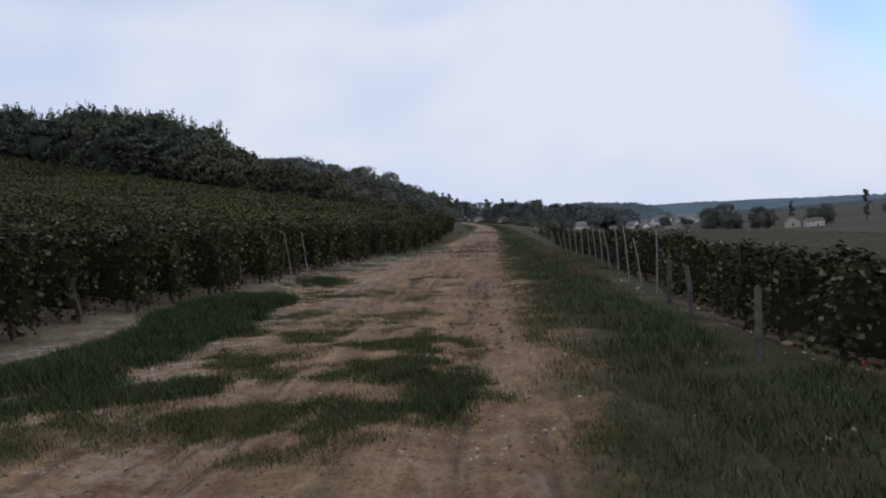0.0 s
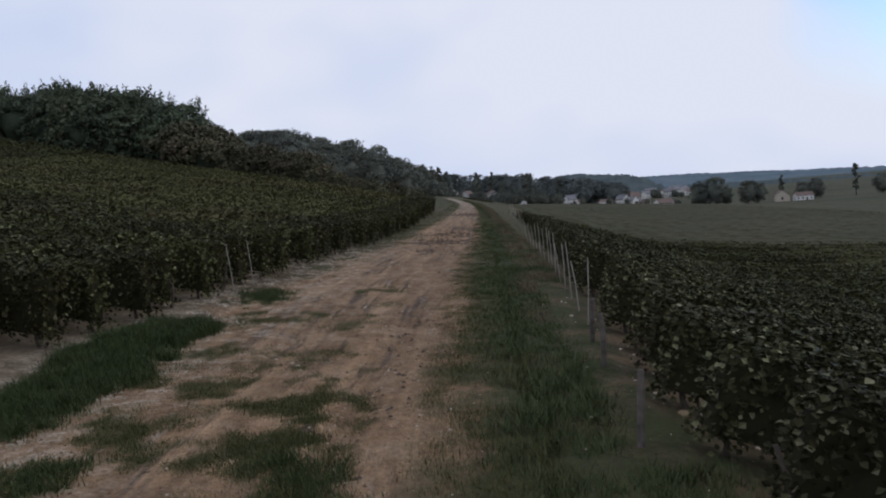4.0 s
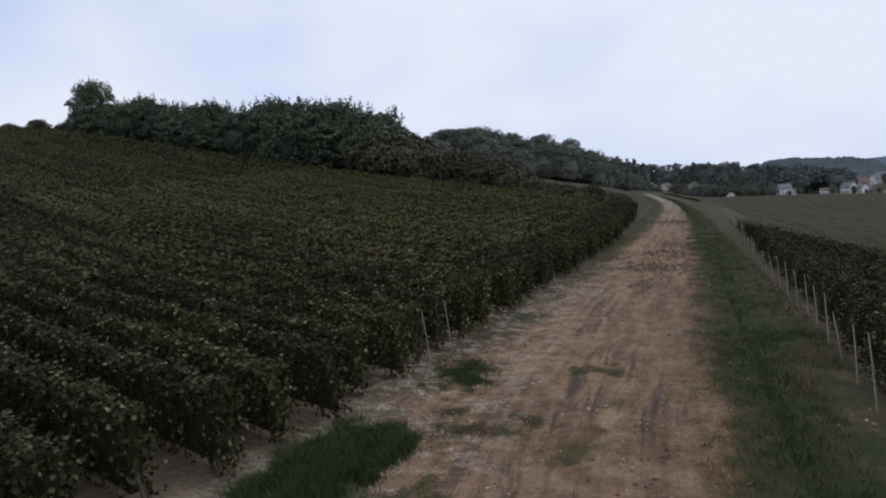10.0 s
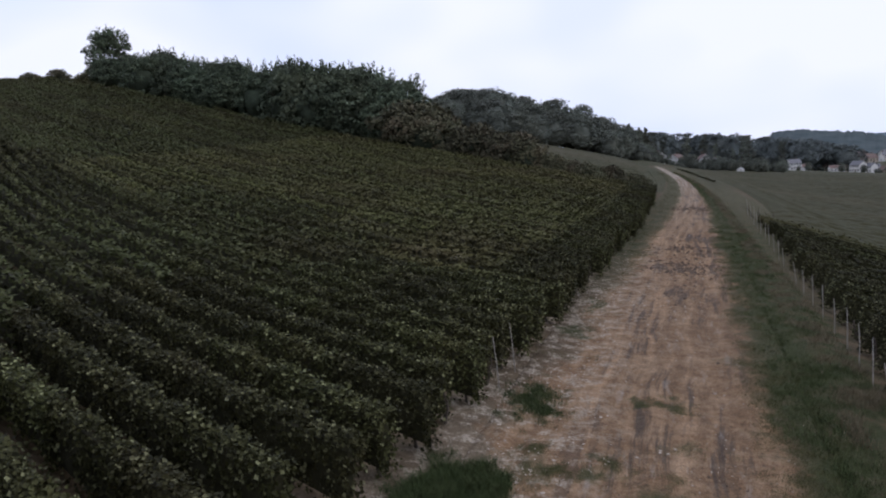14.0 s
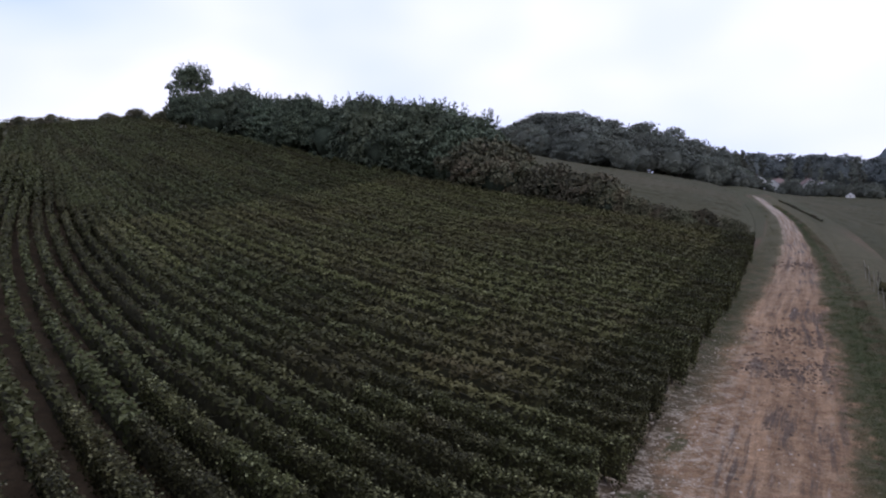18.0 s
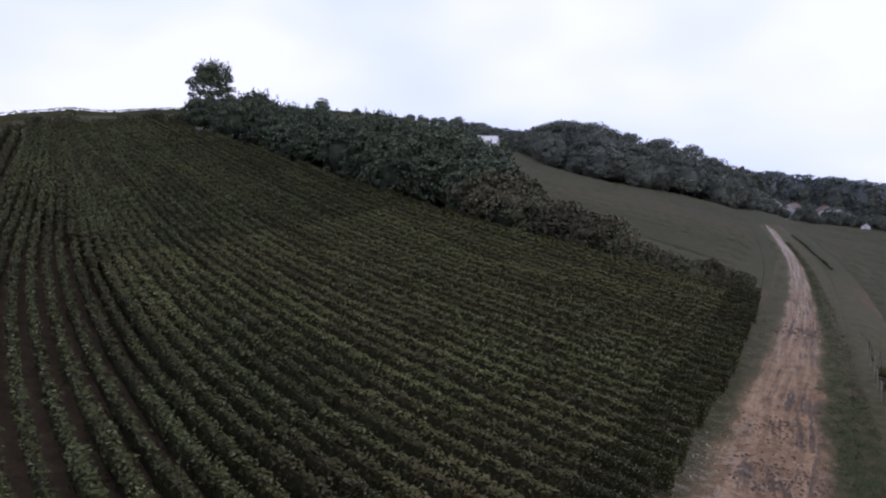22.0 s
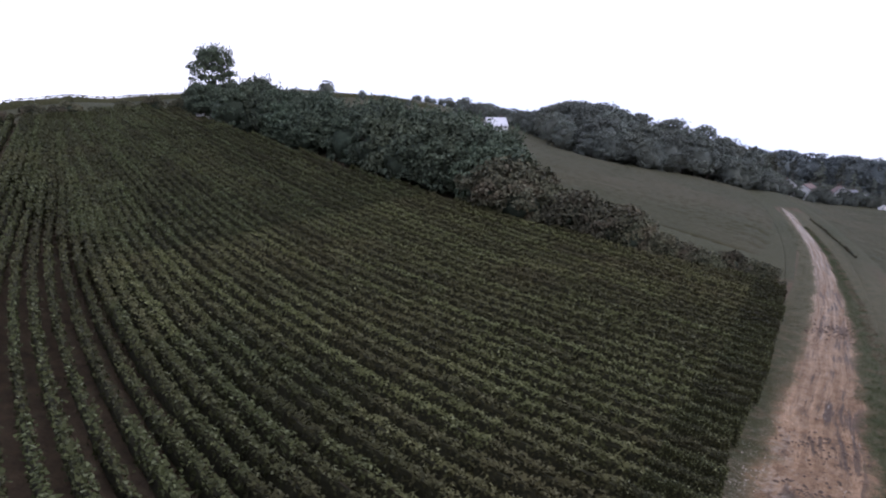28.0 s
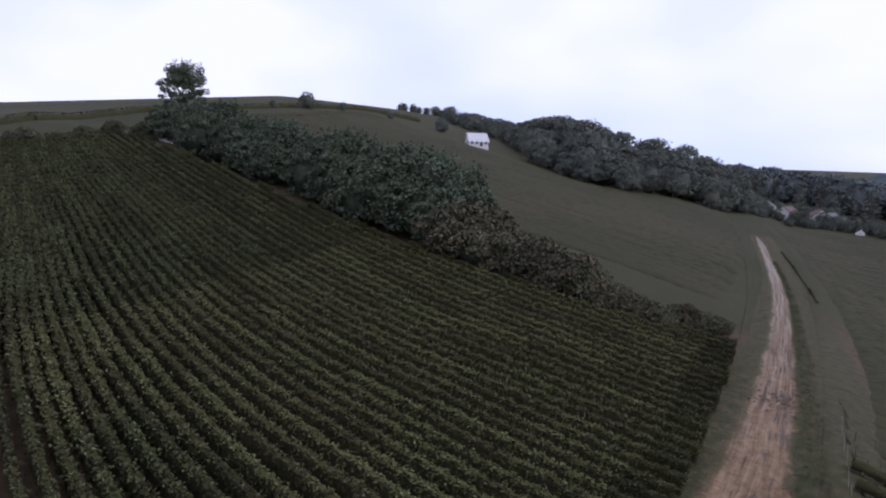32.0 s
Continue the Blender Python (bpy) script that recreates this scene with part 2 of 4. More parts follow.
def ground_material():
    m, n, l, b = mat("earth", 0.95, 0.15)
    g = n.new("ShaderNodeNewGeometry")
    pos = g.outputs["Position"]
    at = n.new("ShaderNodeAttribute")
    at.attribute_name = "across"
    ac = at.outputs["Fac"]
    fa = n.new("ShaderNodeAttribute")
    fa.attribute_name = "far"
    big, mid, fine = noise_node(n, l, pos, 0.35, 4.0), noise_node(n, l, pos, 1.6, 5.0, 0.65), noise_node(n, l, pos, 14.0, 6.0, 0.7)
    sep = n.new("ShaderNodeSeparateXYZ")
    l.new(pos, sep.inputs[0])
    # coordinates that follow the track: across it, and along it
    wander = mathn(n, l, "MULTIPLY_ADD", noise_node(n, l, pos, 0.12, 3.0), 1.2, ac)

    def along(sx, sy, shift):
        c = n.new("ShaderNodeCombineXYZ")
        u, v = mathn(n, l, "MULTIPLY", wander, sx), mathn(n, l, "MULTIPLY", sep.outputs[1], sy)
        l.new(mathn(n, l, "MULTIPLY_ADD", v, 0.45, u), c.inputs[0])
        l.new(mathn(n, l, "MULTIPLY_ADD", u, -0.45, v), c.inputs[1])
        c.inputs[2].default_value = shift + 0.37
        return c.outputs[0]

    # chalky loam, browner along the wheel lines
    earth = ramp(n, l, mid, [(0.28, (0.196, 0.117, 0.063)), (0.5, (0.283, 0.177, 0.100)), (0.72, (0.372, 0.248, 0.150))])
    earth = mixc(n, l, 0.5, earth, ramp(n, l, fine, [(0.3, (0.45, 0.42, 0.4)), (0.7, (1.0, 1.0, 1.0))]), "MULTIPLY")
    grit = noise_node(n, l, pos, 38.0, 4.0, 0.75)
    earth = mixc(n, l, 0.6, earth, ramp(n, l, grit, [(0.36, (0.5, 0.47, 0.44)), (0.5, (1.0, 1.0, 1.0)), (0.66, (1.35, 1.35, 1.35))]), "MULTIPLY")
    crumb = noise_node(n, l, pos, 5.0, 5.0, 0.75)
    earth = mixc(n, l, 0.6, earth, ramp(n, l, crumb, [(0.36, (0.55, 0.52, 0.5)), (0.52, (1.0, 1.0, 1.0)), (0.66, (1.25, 1.25, 1.25))]), "MULTIPLY")
    streak = noise_node(n, l, along(2.6, 0.13, 0.0), 1.0, 4.0, 0.6)
    earth = mixc(n, l, 0.6, earth, ramp(n, l, streak, [(0.32, (0.48, 0.45, 0.44)), (0.52, (0.95, 0.95, 0.95)), (0.68, (1.5, 1.5, 1.52))]), "MULTIPLY")
    # churned places, drawn out along the wheels, thicker on some stretches
    churn = noise_node(n, l, along(2.4, 0.32, 4.0), 1.0, 5.0, 0.65)
    wheel = noise_node(n, l, along(5.0, 0.24, 9.0), 1.0, 4.0, 0.7)
    thick = noise_node(n, l, along(0.25, 0.16, 2.0), 1.0, 2.0, 0.5)
    mid_way = n.new("ShaderNodeMapRange")
    mid_way.inputs["From Min"].default_value, mid_way.inputs["From Max"].default_value = 2.0, 1.1
    l.new(mathn(n, l, "ABSOLUTE", ac), mid_way.inputs["Value"])
    wet = None
    for centre, reach, deep in ((36.8, 1.8, 0.12), (31.8, 2.0, 0.1), (24.0, 3.5, 0.03), (40.5, 1.6, 0.12), (55.0, 2.5, 0.12), (65.0, 2.2, 0.1), (49.0, 1.2, 0.08)):
        spot = n.new("ShaderNodeMapRange")
        spot.interpolation_type = "SMOOTHSTEP"
        spot.inputs["From Min"].default_value, spot.inputs["From Max"].default_value, spot.inputs["To Max"].default_value = reach, reach * 0.3, deep
        l.new(mathn(n, l, "ABSOLUTE", mathn(n, l, "SUBTRACT", mathn(n, l, "MULTIPLY_ADD", big, 3.0, sep.outputs[1]), centre + 1.5)), spot.inputs["Value"])
        wet = spot.outputs[0] if wet is None else mathn(n, l, "MAXIMUM", wet, spot.outputs[0])
    mud = mathn(n, l, "ADD", mathn(n, l, "ADD", mathn(n, l, "MULTIPLY_ADD", churn, 0.85, -0.10), mathn(n, l, "MULTIPLY_ADD", wheel, 0.8, -0.20)), mathn(n, l, "ADD", mathn(n, l, "MULTIPLY_ADD", thick, 0.5, -0.27), wet))
    mud = mathn(n, l, "MULTIPLY", ramp(n, l, mud, [(0.54, (0, 0, 0)), (0.68, (0.88, 0.88, 0.88))]), mid_way.outputs[0])
    earth = mixc(n, l, mud, earth, (0.070, 0.050, 0.037))
    chalk = mathn(n, l, "MULTIPLY", ramp(n, l, noise_node(n, l, along(2.4, 3.2, 7.0), 1.0, 6.0, 0.75), [(0.49, (0, 0, 0)), (0.58, (1, 1, 1))]), ramp(n, l, noise_node(n, l, pos, 22.0, 3.0), [(0.38, (0, 0, 0)), (0.56, (1, 1, 1))]))
    flint = mathn(n, l, "MULTIPLY", ramp(n, l, noise_node(n, l, along(3.4, 0.6, 14.0), 1.0, 5.0, 0.7), [(0.6, (0, 0, 0)), (0.72, (0.5, 0.5, 0.5))]), mid_way.outputs[0])
    earth = mixc(n, l, flint, earth, (0.36, 0.31, 0.26))
    chalky = n.new("ShaderNodeMapRange")
    chalky.inputs["From Min"].default_value, chalky.inputs["From Max"].default_value, chalky.inputs["To Max"].default_value = 40.0, 105.0, 0.7
    l.new(sep.outputs[1], chalky.inputs["Value"])
    earth = mixc(n, l, mathn(n, l, "MULTIPLY", chalky.outputs[0], ramp(n, l, streak, [(0.38, (0.15, 0.15, 0.15)), (0.6, (1, 1, 1))])), earth, (0.36, 0.33, 0.275))
    furrow = noise_node(n, l, along(5.5, 0.10, 21.0), 1.0, 5.0, 0.6)
    earth = mixc(n, l, chalky.outputs[0], earth, ramp(n, l, furrow, [(0.40, (0.42, 0.40, 0.39)), (0.52, (0.95, 0.95, 0.95)), (0.64, (1.3, 1.3, 1.32))]), "MULTIPLY")
    soil = mixc(n, l, 0.5, ramp(n, l, mid, [(0.3, (0.062, 0.043, 0.025)), (0.7, (0.132, 0.092, 0.052))]), ramp(n, l, fine, [(0.3, (0.4, 0.4, 0.4)), (0.7, (1.1, 1.1, 1.1))]), "MULTIPLY")
    # chalky soil at the feet of the vines by the start of the track
    pale = n.new("ShaderNodeMapRange")
    pale.inputs["From Min"].default_value, pale.inputs["From Max"].default_value = 17.0, 9.0
    l.new(sep.outputs[1], pale.inputs["Value"])
    beside = n.new("ShaderNodeMapRange")
    beside.inputs["From Min"].default_value, beside.inputs["From Max"].default_value = -7.0, -5.0
    l.new(ac, beside.inputs["Value"])
    soil = mixc(n, l, mathn(n, l, "MULTIPLY", mathn(n, l, "MULTIPLY", pale.outputs[0], mathn(n, l, "MULTIPLY", beside.outputs[0], mathn(n, l, "LESS_THAN", ac, 0.0))), ramp(n, l, mid, [(0.35, (0.3, 0.3, 0.3)), (0.6, (0.85, 0.85, 0.85))])), soil, ramp(n, l, fine, [(0.3, (0.13, 0.095, 0.062)), (0.7, (0.27, 0.21, 0.145))]))
    # tracks against field soil, with a ragged border
    ragged = mathn(n, l, "ADD", mathn(n, l, "MULTIPLY_ADD", mid, 2.4, -1.2), mathn(n, l, "MULTIPLY_ADD", big, 2.2, -1.1))
    edge = mathn(n, l, "ADD", mathn(n, l, "ABSOLUTE", mathn(n, l, "ADD", ac, 0.3)), ragged)
    sel = n.new("ShaderNodeMapRange")
    sel.inputs["From Min"].default_value, sel.inputs["From Max"].default_value = 2.5, 1.8
    l.new(edge, sel.inputs["Value"])
    col = mixc(n, l, sel.outputs[0], soil, earth)
    shoulder = ramp(n, l, mathn(n, l, "MULTIPLY_ADD", ac, 0.1, 0.5), [(0.06, (0, 0, 0)), (0.14, (1, 1, 1)), (0.32, (1, 1, 1)), (0.44, (0.12, 0.12, 0.12))])
    near = n.new("ShaderNodeMapRange")
    near.inputs["From Min"].default_value, near.inputs["From Max"].default_value = 44.0, 26.0
    l.new(sep.outputs[1], near.inputs["Value"])
    col = mixc(n, l, mathn(n, l, "MULTIPLY", mathn(n, l, "MULTIPLY", chalk, shoulder), mathn(n, l, "MULTIPLY_ADD", near.outputs[0], 0.65, 0.2)), col, (0.43, 0.36, 0.275))
    # thin turf between the wheel lines and on the verge
    turf_c = ramp(n, l, fine, [(0.3, (0.021, 0.028, 0.009)), (0.7, (0.056, 0.062, 0.022))])
    bleached = n.new("ShaderNodeMapRange")
    bleached.inputs["From Min"].default_value, bleached.inputs["From Max"].default_value, bleached.inputs["To Max"].default_value = 34.0, 60.0, 0.5
    l.new(sep.outputs[1], bleached.inputs["Value"])
    turf_c = mixc(n, l, bleached.outputs[0], turf_c, ramp(n, l, mid, [(0.35, (0.066, 0.058, 0.030)), (0.65, (0.115, 0.098, 0.056))]))
    verge = n.new("ShaderNodeMapRange")
    verge.inputs["From Min"].default_value, verge.inputs["From Max"].default_value = 1.45, 2.0
    l.new(mathn(n, l, "ADD", ac, ragged), verge.inputs["Value"])
    patchy = mathn(n, l, "MAXIMUM", ramp(n, l, mid, [(0.45, (1, 1, 1)), (0.64, (0.45, 0.45, 0.45))]), mathn(n, l, "MULTIPLY", bleached.outputs[0], 1.9))
    foot = n.new("ShaderNodeMapRange")
    foot.inputs["From Min"].default_value, foot.inputs["From Max"].default_value = 4.3, 3.5
    l.new(mathn(n, l, "ADD", ac, ragged), foot.inputs["Value"])
    beyond = n.new("ShaderNodeMapRange")
    beyond.inputs["From Min"].default_value, beyond.inputs["From Max"].default_value, beyond.inputs["To Max"].default_value = 18.0, 40.0, 0.85
    l.new(sep.outputs[1], beyond.inputs["Value"])
    bank = n.new("ShaderNodeMapRange")
    bank.inputs["From Min"].default_value, bank.inputs["From Max"].default_value = 12.0, 9.0
    l.new(ac, bank.inputs["Value"])
    beyond_f = mathn(n, l, "MULTIPLY", beyond.outputs[0], bank.outputs[0])
    col = mixc(n, l, mathn(n, l, "MULTIPLY", mathn(n, l, "MULTIPLY", verge.outputs[0], mathn(n, l, "MAXIMUM", foot.outputs[0], beyond_f)), mathn(n, l, "MULTIPLY", patchy, 0.95)), col, turf_c)
    lv = n.new("ShaderNodeMapRange")
    lv.inputs["From Min"].default_value, lv.inputs["From Max"].default_value = -1.75, -2.3
    l.new(mathn(n, l, "SUBTRACT", ac, ragged), lv.inputs["Value"])
    back = n.new("ShaderNodeMapRange")
    back.inputs["From Min"].default_value, back.inputs["From Max"].default_value = 20.0, 36.0
    l.new(sep.outputs[1], back.inputs["Value"])
    inside = mathn(n, l, "GREATER_THAN", ac, -5.5)
    col = mixc(n, l, mathn(n, l, "MULTIPLY", mathn(n, l, "MULTIPLY", lv.outputs[0], back.outputs[0]), mathn(n, l, "MULTIPLY", inside, mathn(n, l, "MULTIPLY", patchy, 0.8))), col, turf_c)
    tf = n.new("ShaderNodeAttribute")
    tf.attribute_name = "turf"
    sward = mathn(n, l, "ADD", tf.outputs["Fac"], mathn(n, l, "MULTIPLY_ADD", mid, 0.9, -0.45))
    col = mixc(n, l, ramp(n, l, sward, [(0.2, (0, 0, 0)), (0.8, (0.8, 0.8, 0.8))]), col, turf_c)
    far_c = ramp(n, l, noise_node(n, l, pos, 0.02, 4.0), [(0.3, (0.037, 0.038, 0.016)), (0.5, (0.048, 0.046, 0.020)), (0.64, (0.062, 0.055, 0.028)), (0.75, (0.042, 0.042, 0.019))])
    col = mixc(n, l, fa.outputs["Fac"], col, far_c)
    l.new(col, b.inputs["Base Color"])
    bump(n, l, b, mathn(n, l, "ADD", mathn(n, l, "ADD", fine, crumb), mathn(n, l, "MULTIPLY", mid, 1.5)), 0.8, 0.06)
    return m


M_GROUND = ground_material()

# ---------- lie of the land ----------
ROAD_Z = [(-60, -0.6), (-17, 0.3), (0, 0.56), (8, 0.7), (14, 0.82), (20, 0.9), (33, 0.8), (40, 0.98), (54, 1.45), (62, 1.7), (90, 2.25), (126, 3.1), (160, 3.8), (200, 4.5), (260, 4.6), (340, 3.5), (600, 0.0)]
ROAD_X = [(-60, -0.5), (0, -0.5), (10, -0.5), (20, -0.4), (33, 0.0), (45, 0.5), (57, 0.92), (70, 0.95), (88, 0.4), (110, -1.4), (132, -3.6), (160, -7.6), (230, -19.0), (400, -46.0), (4700, -730.0)]
# foot of the field hedge, and edge of the woods
HEDGE = [(-110, 66), (-61, 64), (-57, 61.5), (-47, 61.5), (-37, 60.5), (-29, 60), (-20, 59.5), (-11, 60.5), (-7, 61.5), (-2.6, 66)]
EDGE = [(-140, 215), (-100, 205), (-72, 192), (-60, 176), (-50, 153), (-43, 147), (-34, 142), (-29, 145), (-26, 157), (-19, 167), (-10, 178), (5, 187), (15, 192), (45, 230)]


def through_points(pts, v):
    """Smooth curve through the points."""
    if v <= pts[0][0]:
        return pts[0][1]
    if v >= pts[-1][0]:
        return pts[-1][1]
    k = 0
    while v > pts[k + 1][0]:
        k += 1
    (a, p), (b, q) = pts[k], pts[k + 1]
    o, r = pts[max(k - 1, 0)], pts[min(k + 2, len(pts) - 1)]
    m0, m1 = (q - o[1]) / (b - o[0]), (r[1] - p) / (r[0] - a)
    h = b - a
    s = (v - a) / h
    return (2 * s ** 3 - 3 * s * s + 1) * p + (s ** 3 - 2 * s * s + s) * h * m0 + (3 * s * s - 2 * s ** 3) * q + (s ** 3 - s * s) * h * m1


def glide(pts, v):
    if v <= pts[0][0]:
        return pts[0][1]
    for (a, p), (b, q) in zip(pts, pts[1:]):
        if v <= b:
            s = (v - a) / (b - a)
            return p + (q - p) * s * s * (3 - 2 * s)
    return pts[-1][1]


def straight(pts, v):
    if v <= pts[0][0]:
        return pts[0][1]
    for (a, p), (b, q) in zip(pts, pts[1:]):
        if v <= b:
            return p + (q - p) * (v - a) / (b - a)
    return pts[-1][1]


@functools.lru_cache(maxsize=None)
def road_x(y):
    return through_points(ROAD_X, y)


@functools.lru_cache(maxsize=None)
def road_z(y):
    return through_points(ROAD_Z, y)


def ground(x, y):
    z = road_z(y)
    rx = road_x(y)
    a = x - rx
    foot = min(-2.6, rx - 1.5)
    z -= 0.05 * max(min(a, 3.0), foot - rx)
    if x < foot:
        d = foot - x
        brow = 57 + 30 * min(1.0, max(0.0, (y - 70) / 100))
        up = min(d, brow)
        z += 0.0968 * up + 0.000535 * up * up + 0.00178 * up * min(max(y, 0.0), 62) + 0.5 * min(up / 10, 1.0) * min(1.0, max(0.0, (y - 22) / 10))
        crest = 15 + 0.27 * min(max(y - 57, 0.0), 60)
        z += 0.1 * min(max(d - brow, 0.0), crest) - 0.01 * min(max(d - brow - crest, 0.0), 300)
    if a > 3.0:
        d = a - 3.0
        k = 0.33
        reach = 3.0 / k
        z -= 0.02 * min(d, 0.6) + k * min(max(d - 0.6, 0), reach) + 0.082 * max(min(d - 0.6 - reach, 130), 0)
    if y > 330:
        u = min(1.0, (y - 330) / 220)
        u = u * u * (3 - 2 * u)
        z += (-5.5 - 0.012 * min(y - 330, 900) - z) * u
    return z


def grid_lines(stops):
    out = []
    for a, b, step in stops:
        k = max(1, round((b - a) / step))
        out += [a + (b - a) * i / k for i in range(k)]
    return out + [stops[-1][1]]


def sheet(name, xs, ys, place, material, extra=None):
    verts, faces = [], []
    for y in ys:
        for x in xs:
            verts.append(place(x, y))
    w = len(xs)
    for j in range(len(ys) - 1):
        for i in range(w - 1):
            k = j * w + i
            faces.append((k, k + 1, k + w + 1, k + w))
    me = bpy.data.meshes.new(name)
    me.from_pydata(verts, [], faces)
    me.polygons.foreach_set("use_smooth", [True] * len(faces))
    me.materials.append(material)
    for key, f in (extra or {}).items():
        at = me.attributes.new(key, "FLOAT", "POINT")
        at.data.foreach_set("value", [f(*v) for v in verts])
    return new(name, me)


def narrow(y):
    return straight([(24, 1.0), (33, 0.93), (45, 0.74), (57, 0.56), (70, 0.42), (88, 0.32), (110, 0.25), (127, 0.24), (136, 0.03)], y)


def across(x, y, z):
    return max(-30.0, min(30.0, (x - road_x(y)) / narrow(y)))


def farness(x, y, z):
    a = x - road_x(y)
    past = (y - straight(HEDGE, x) - 1.5) / 3 if -62 < x < min(-1.4, road_x(y) - 1.2) and y < 150 else 0.0
    low = min((a - 2.0) / 0.8, (y - 72) / 12) if a > 0 else 0.0
    return min(1.0, max(0.0, past, low, (a - 40) / 15, (y - 134) / 6, (-61 - a) / 5))


def ground_place(x, y):
    z = ground(x, y)
    a = x - road_x(y)
    if -3.0 < a < 2.4 and y < 137:
        z -= 0.12
    elif abs(a) < 30 and y < 90:
        z += 0.05 * noise.noise((x * 0.7, y * 0.7, 3.0))
    return (x, y, z)


# grass patches on the track: centre, half widths, tufts, height
PATCHES = [
    (-3.45, 10.3, 0.6, 0.75, 1500, 2.1), (-3.4, 9.0, 0.55, 0.8, 1500, 2.0), (-3.15, 7.5, 0.5, 0.65, 1100, 1.7), (-3.0, 14.0, 0.6, 1.0, 700, 0.9), (-3.2, 6.2, 0.5, 0.6, 700, 1.4),
    (-3.4, 5.2, 0.45, 0.45, 700, 1.5), (-2.7, 4.5, 0.4, 0.4, 350, 1.0), (-1.9, 5.0, 0.3, 0.3, 200, 0.9), (0.1, 4.6, 0.4, 0.5, 420, 0.9),
    (-2.6, 12.2, 0.25, 0.3, 90, 0.7), (-2.0, 11.4, 0.2, 0.3, 70, 0.6), (-2.3, 6.3, 0.4, 0.4, 220, 0.7), (-2.4, 7.6, 0.35, 0.35, 220, 0.6), (-1.5, 7.4, 0.45, 0.45, 220, 0.5), (-1.6, 5.6, 0.5, 0.5, 300, 0.7), (-1.4, 3.9, 0.6, 0.4, 380, 0.8),
    (-0.35, 6.6, 0.6, 0.9, 900, 0.8), (-0.3, 5.2, 0.55, 0.8, 900, 0.8), (-0.7, 4.0, 0.8, 0.5, 700, 0.8), (-3.0, 4.4, 0.7, 0.5, 500, 0.8), (-0.5, 9.0, 0.35, 0.5, 200, 0.5), (-2.1, 9.3, 0.4, 0.5, 160, 0.5), (-1.2, 8.1, 0.4, 0.4, 160, 0.5),
    (-1.4, 11.6, 0.35, 0.6, 100, 0.45), (-0.3, 14.6, 0.3, 0.5, 70, 0.4), (-1.0, 14.5, 0.3, 0.5, 70, 0.4), (-4.9, 12.9, 0.35, 0.6, 150, 0.7), (-2.9, 19.5, 0.5, 0.9, 150, 0.5), (-2.7, 23, 0.4, 1.2, 160, 0.5),
]


def turf_at(x, y, z=0.0):
    if y > 32 or y < -3:
        return 0.0
    rough = 0.6 * noise.noise((x * 2.4, y * 2.0, 31.4)) + 0.65 * noise.noise((x * 6.3, y * 4.7, 7.6)) + 0.3 * noise.noise((x * 13, y * 10, 2.6))
    a = x - road_x(y)
    best = 0.0
    if y < 17 and -3.4 < a < 1.9:
        lane = math.exp(-((a - 1.1) / 0.55) ** 2) + 0.7 * math.exp(-((a + 0.75) / 0.35) ** 2)
        best = 0.16 - 0.5 * lane + 0.9 * noise.noise((x * 1.1, y * 0.8, 3.3)) + 0.6 * rough - 0.07 * max(0.0, y - 8)
    for cx, cy, rx, ry, _, h in PATCHES:
        d = math.hypot((x - cx) / rx, (y - cy) / ry)
        if d < 1.8:
            best = max(best, 1.25 - 0.85 * d + 1.15 * rough if h > 0.95 else 0.95 - 0.8 * d + 1.25 * rough)
    return max(0.0, min(1.0, best))


earth = sheet("ground", grid_lines([(-3500, -900, 200), (-900, -130, 22), (-130, -30, 4), (-30, -6, 1.0), (-6, 4, 0.3), (4, 30, 1.0), (30, 130, 5), (130, 900, 25), (900, 3500, 200)]),
              grid_lines([(-60, -6, 6), (-6, 60, 0.6), (60, 160, 1.5), (160, 420, 8), (420, 1000, 40), (1000, 4600, 200)]),
              ground_place, M_GROUND, {"across": across, "far": farness, "turf": turf_at})
tagged(earth, "brown vineyard soil and distant fields down to the valley", "ground", kind="structure")


def track_z(a, y):
    a += 0.3 * noise.noise((0.0, y * 0.11, 17.0))
    ruts = -0.05 * math.exp(-((a - 0.85) / 0.28) ** 2) - 0.04 * math.exp(-((a + 0.75) / 0.3) ** 2)
    lump = 0.035 * noise.noise((a * 1.3 + 0.3 * y, y * 0.6 - 0.4 * a, 0.37)) + 0.018 * noise.noise((a * 4.1 + 1.3 * y, y * 3.1 - 1.7 * a, 5.37))
    wet = math.exp(-((y - 35.5) / 7) ** 2) * math.exp(-((a - 0.1) / 1.0) ** 2)
    return ruts + lump + wet * 0.10 * noise.noise((a * 2.6 + 0.9 * y, y * 1.9 - 1.1 * a, 9.37)) + 0.012


def track_place(a, y):
    x = road_x(y) + a
    skirt = 0.14 if (a < -3.05 or a > 2.45) else 0.0
    return (x, y, ground(x, y) + track_z(a, y) - skirt)


track = sheet("farm_track", [-3.2] + grid_lines([(-3.1, 2.5, 0.09)]) + [2.6], grid_lines([(-4, 20, 0.1), (20, 50, 0.2), (50, 138, 0.7)]), track_place, M_GROUND,
              {"across": across, "far": farness, "turf": turf_at})
tagged(track, "rutted pale brown dirt track with scattered chalk stones", "track", kind="structure")

# ---------- helpers for things ----------


def mesh_of(name, verts, faces, mats, index=None, smooth=False):
    me = bpy.data.meshes.new(name)
    me.from_pydata(verts, [], faces)
    for m in mats:
        me.materials.append(m)
    if index is not None:
        me.polygons.foreach_set("material_index", index)
    if smooth:
        me.polygons.foreach_set("use_smooth", [True] * len(faces))
    return me


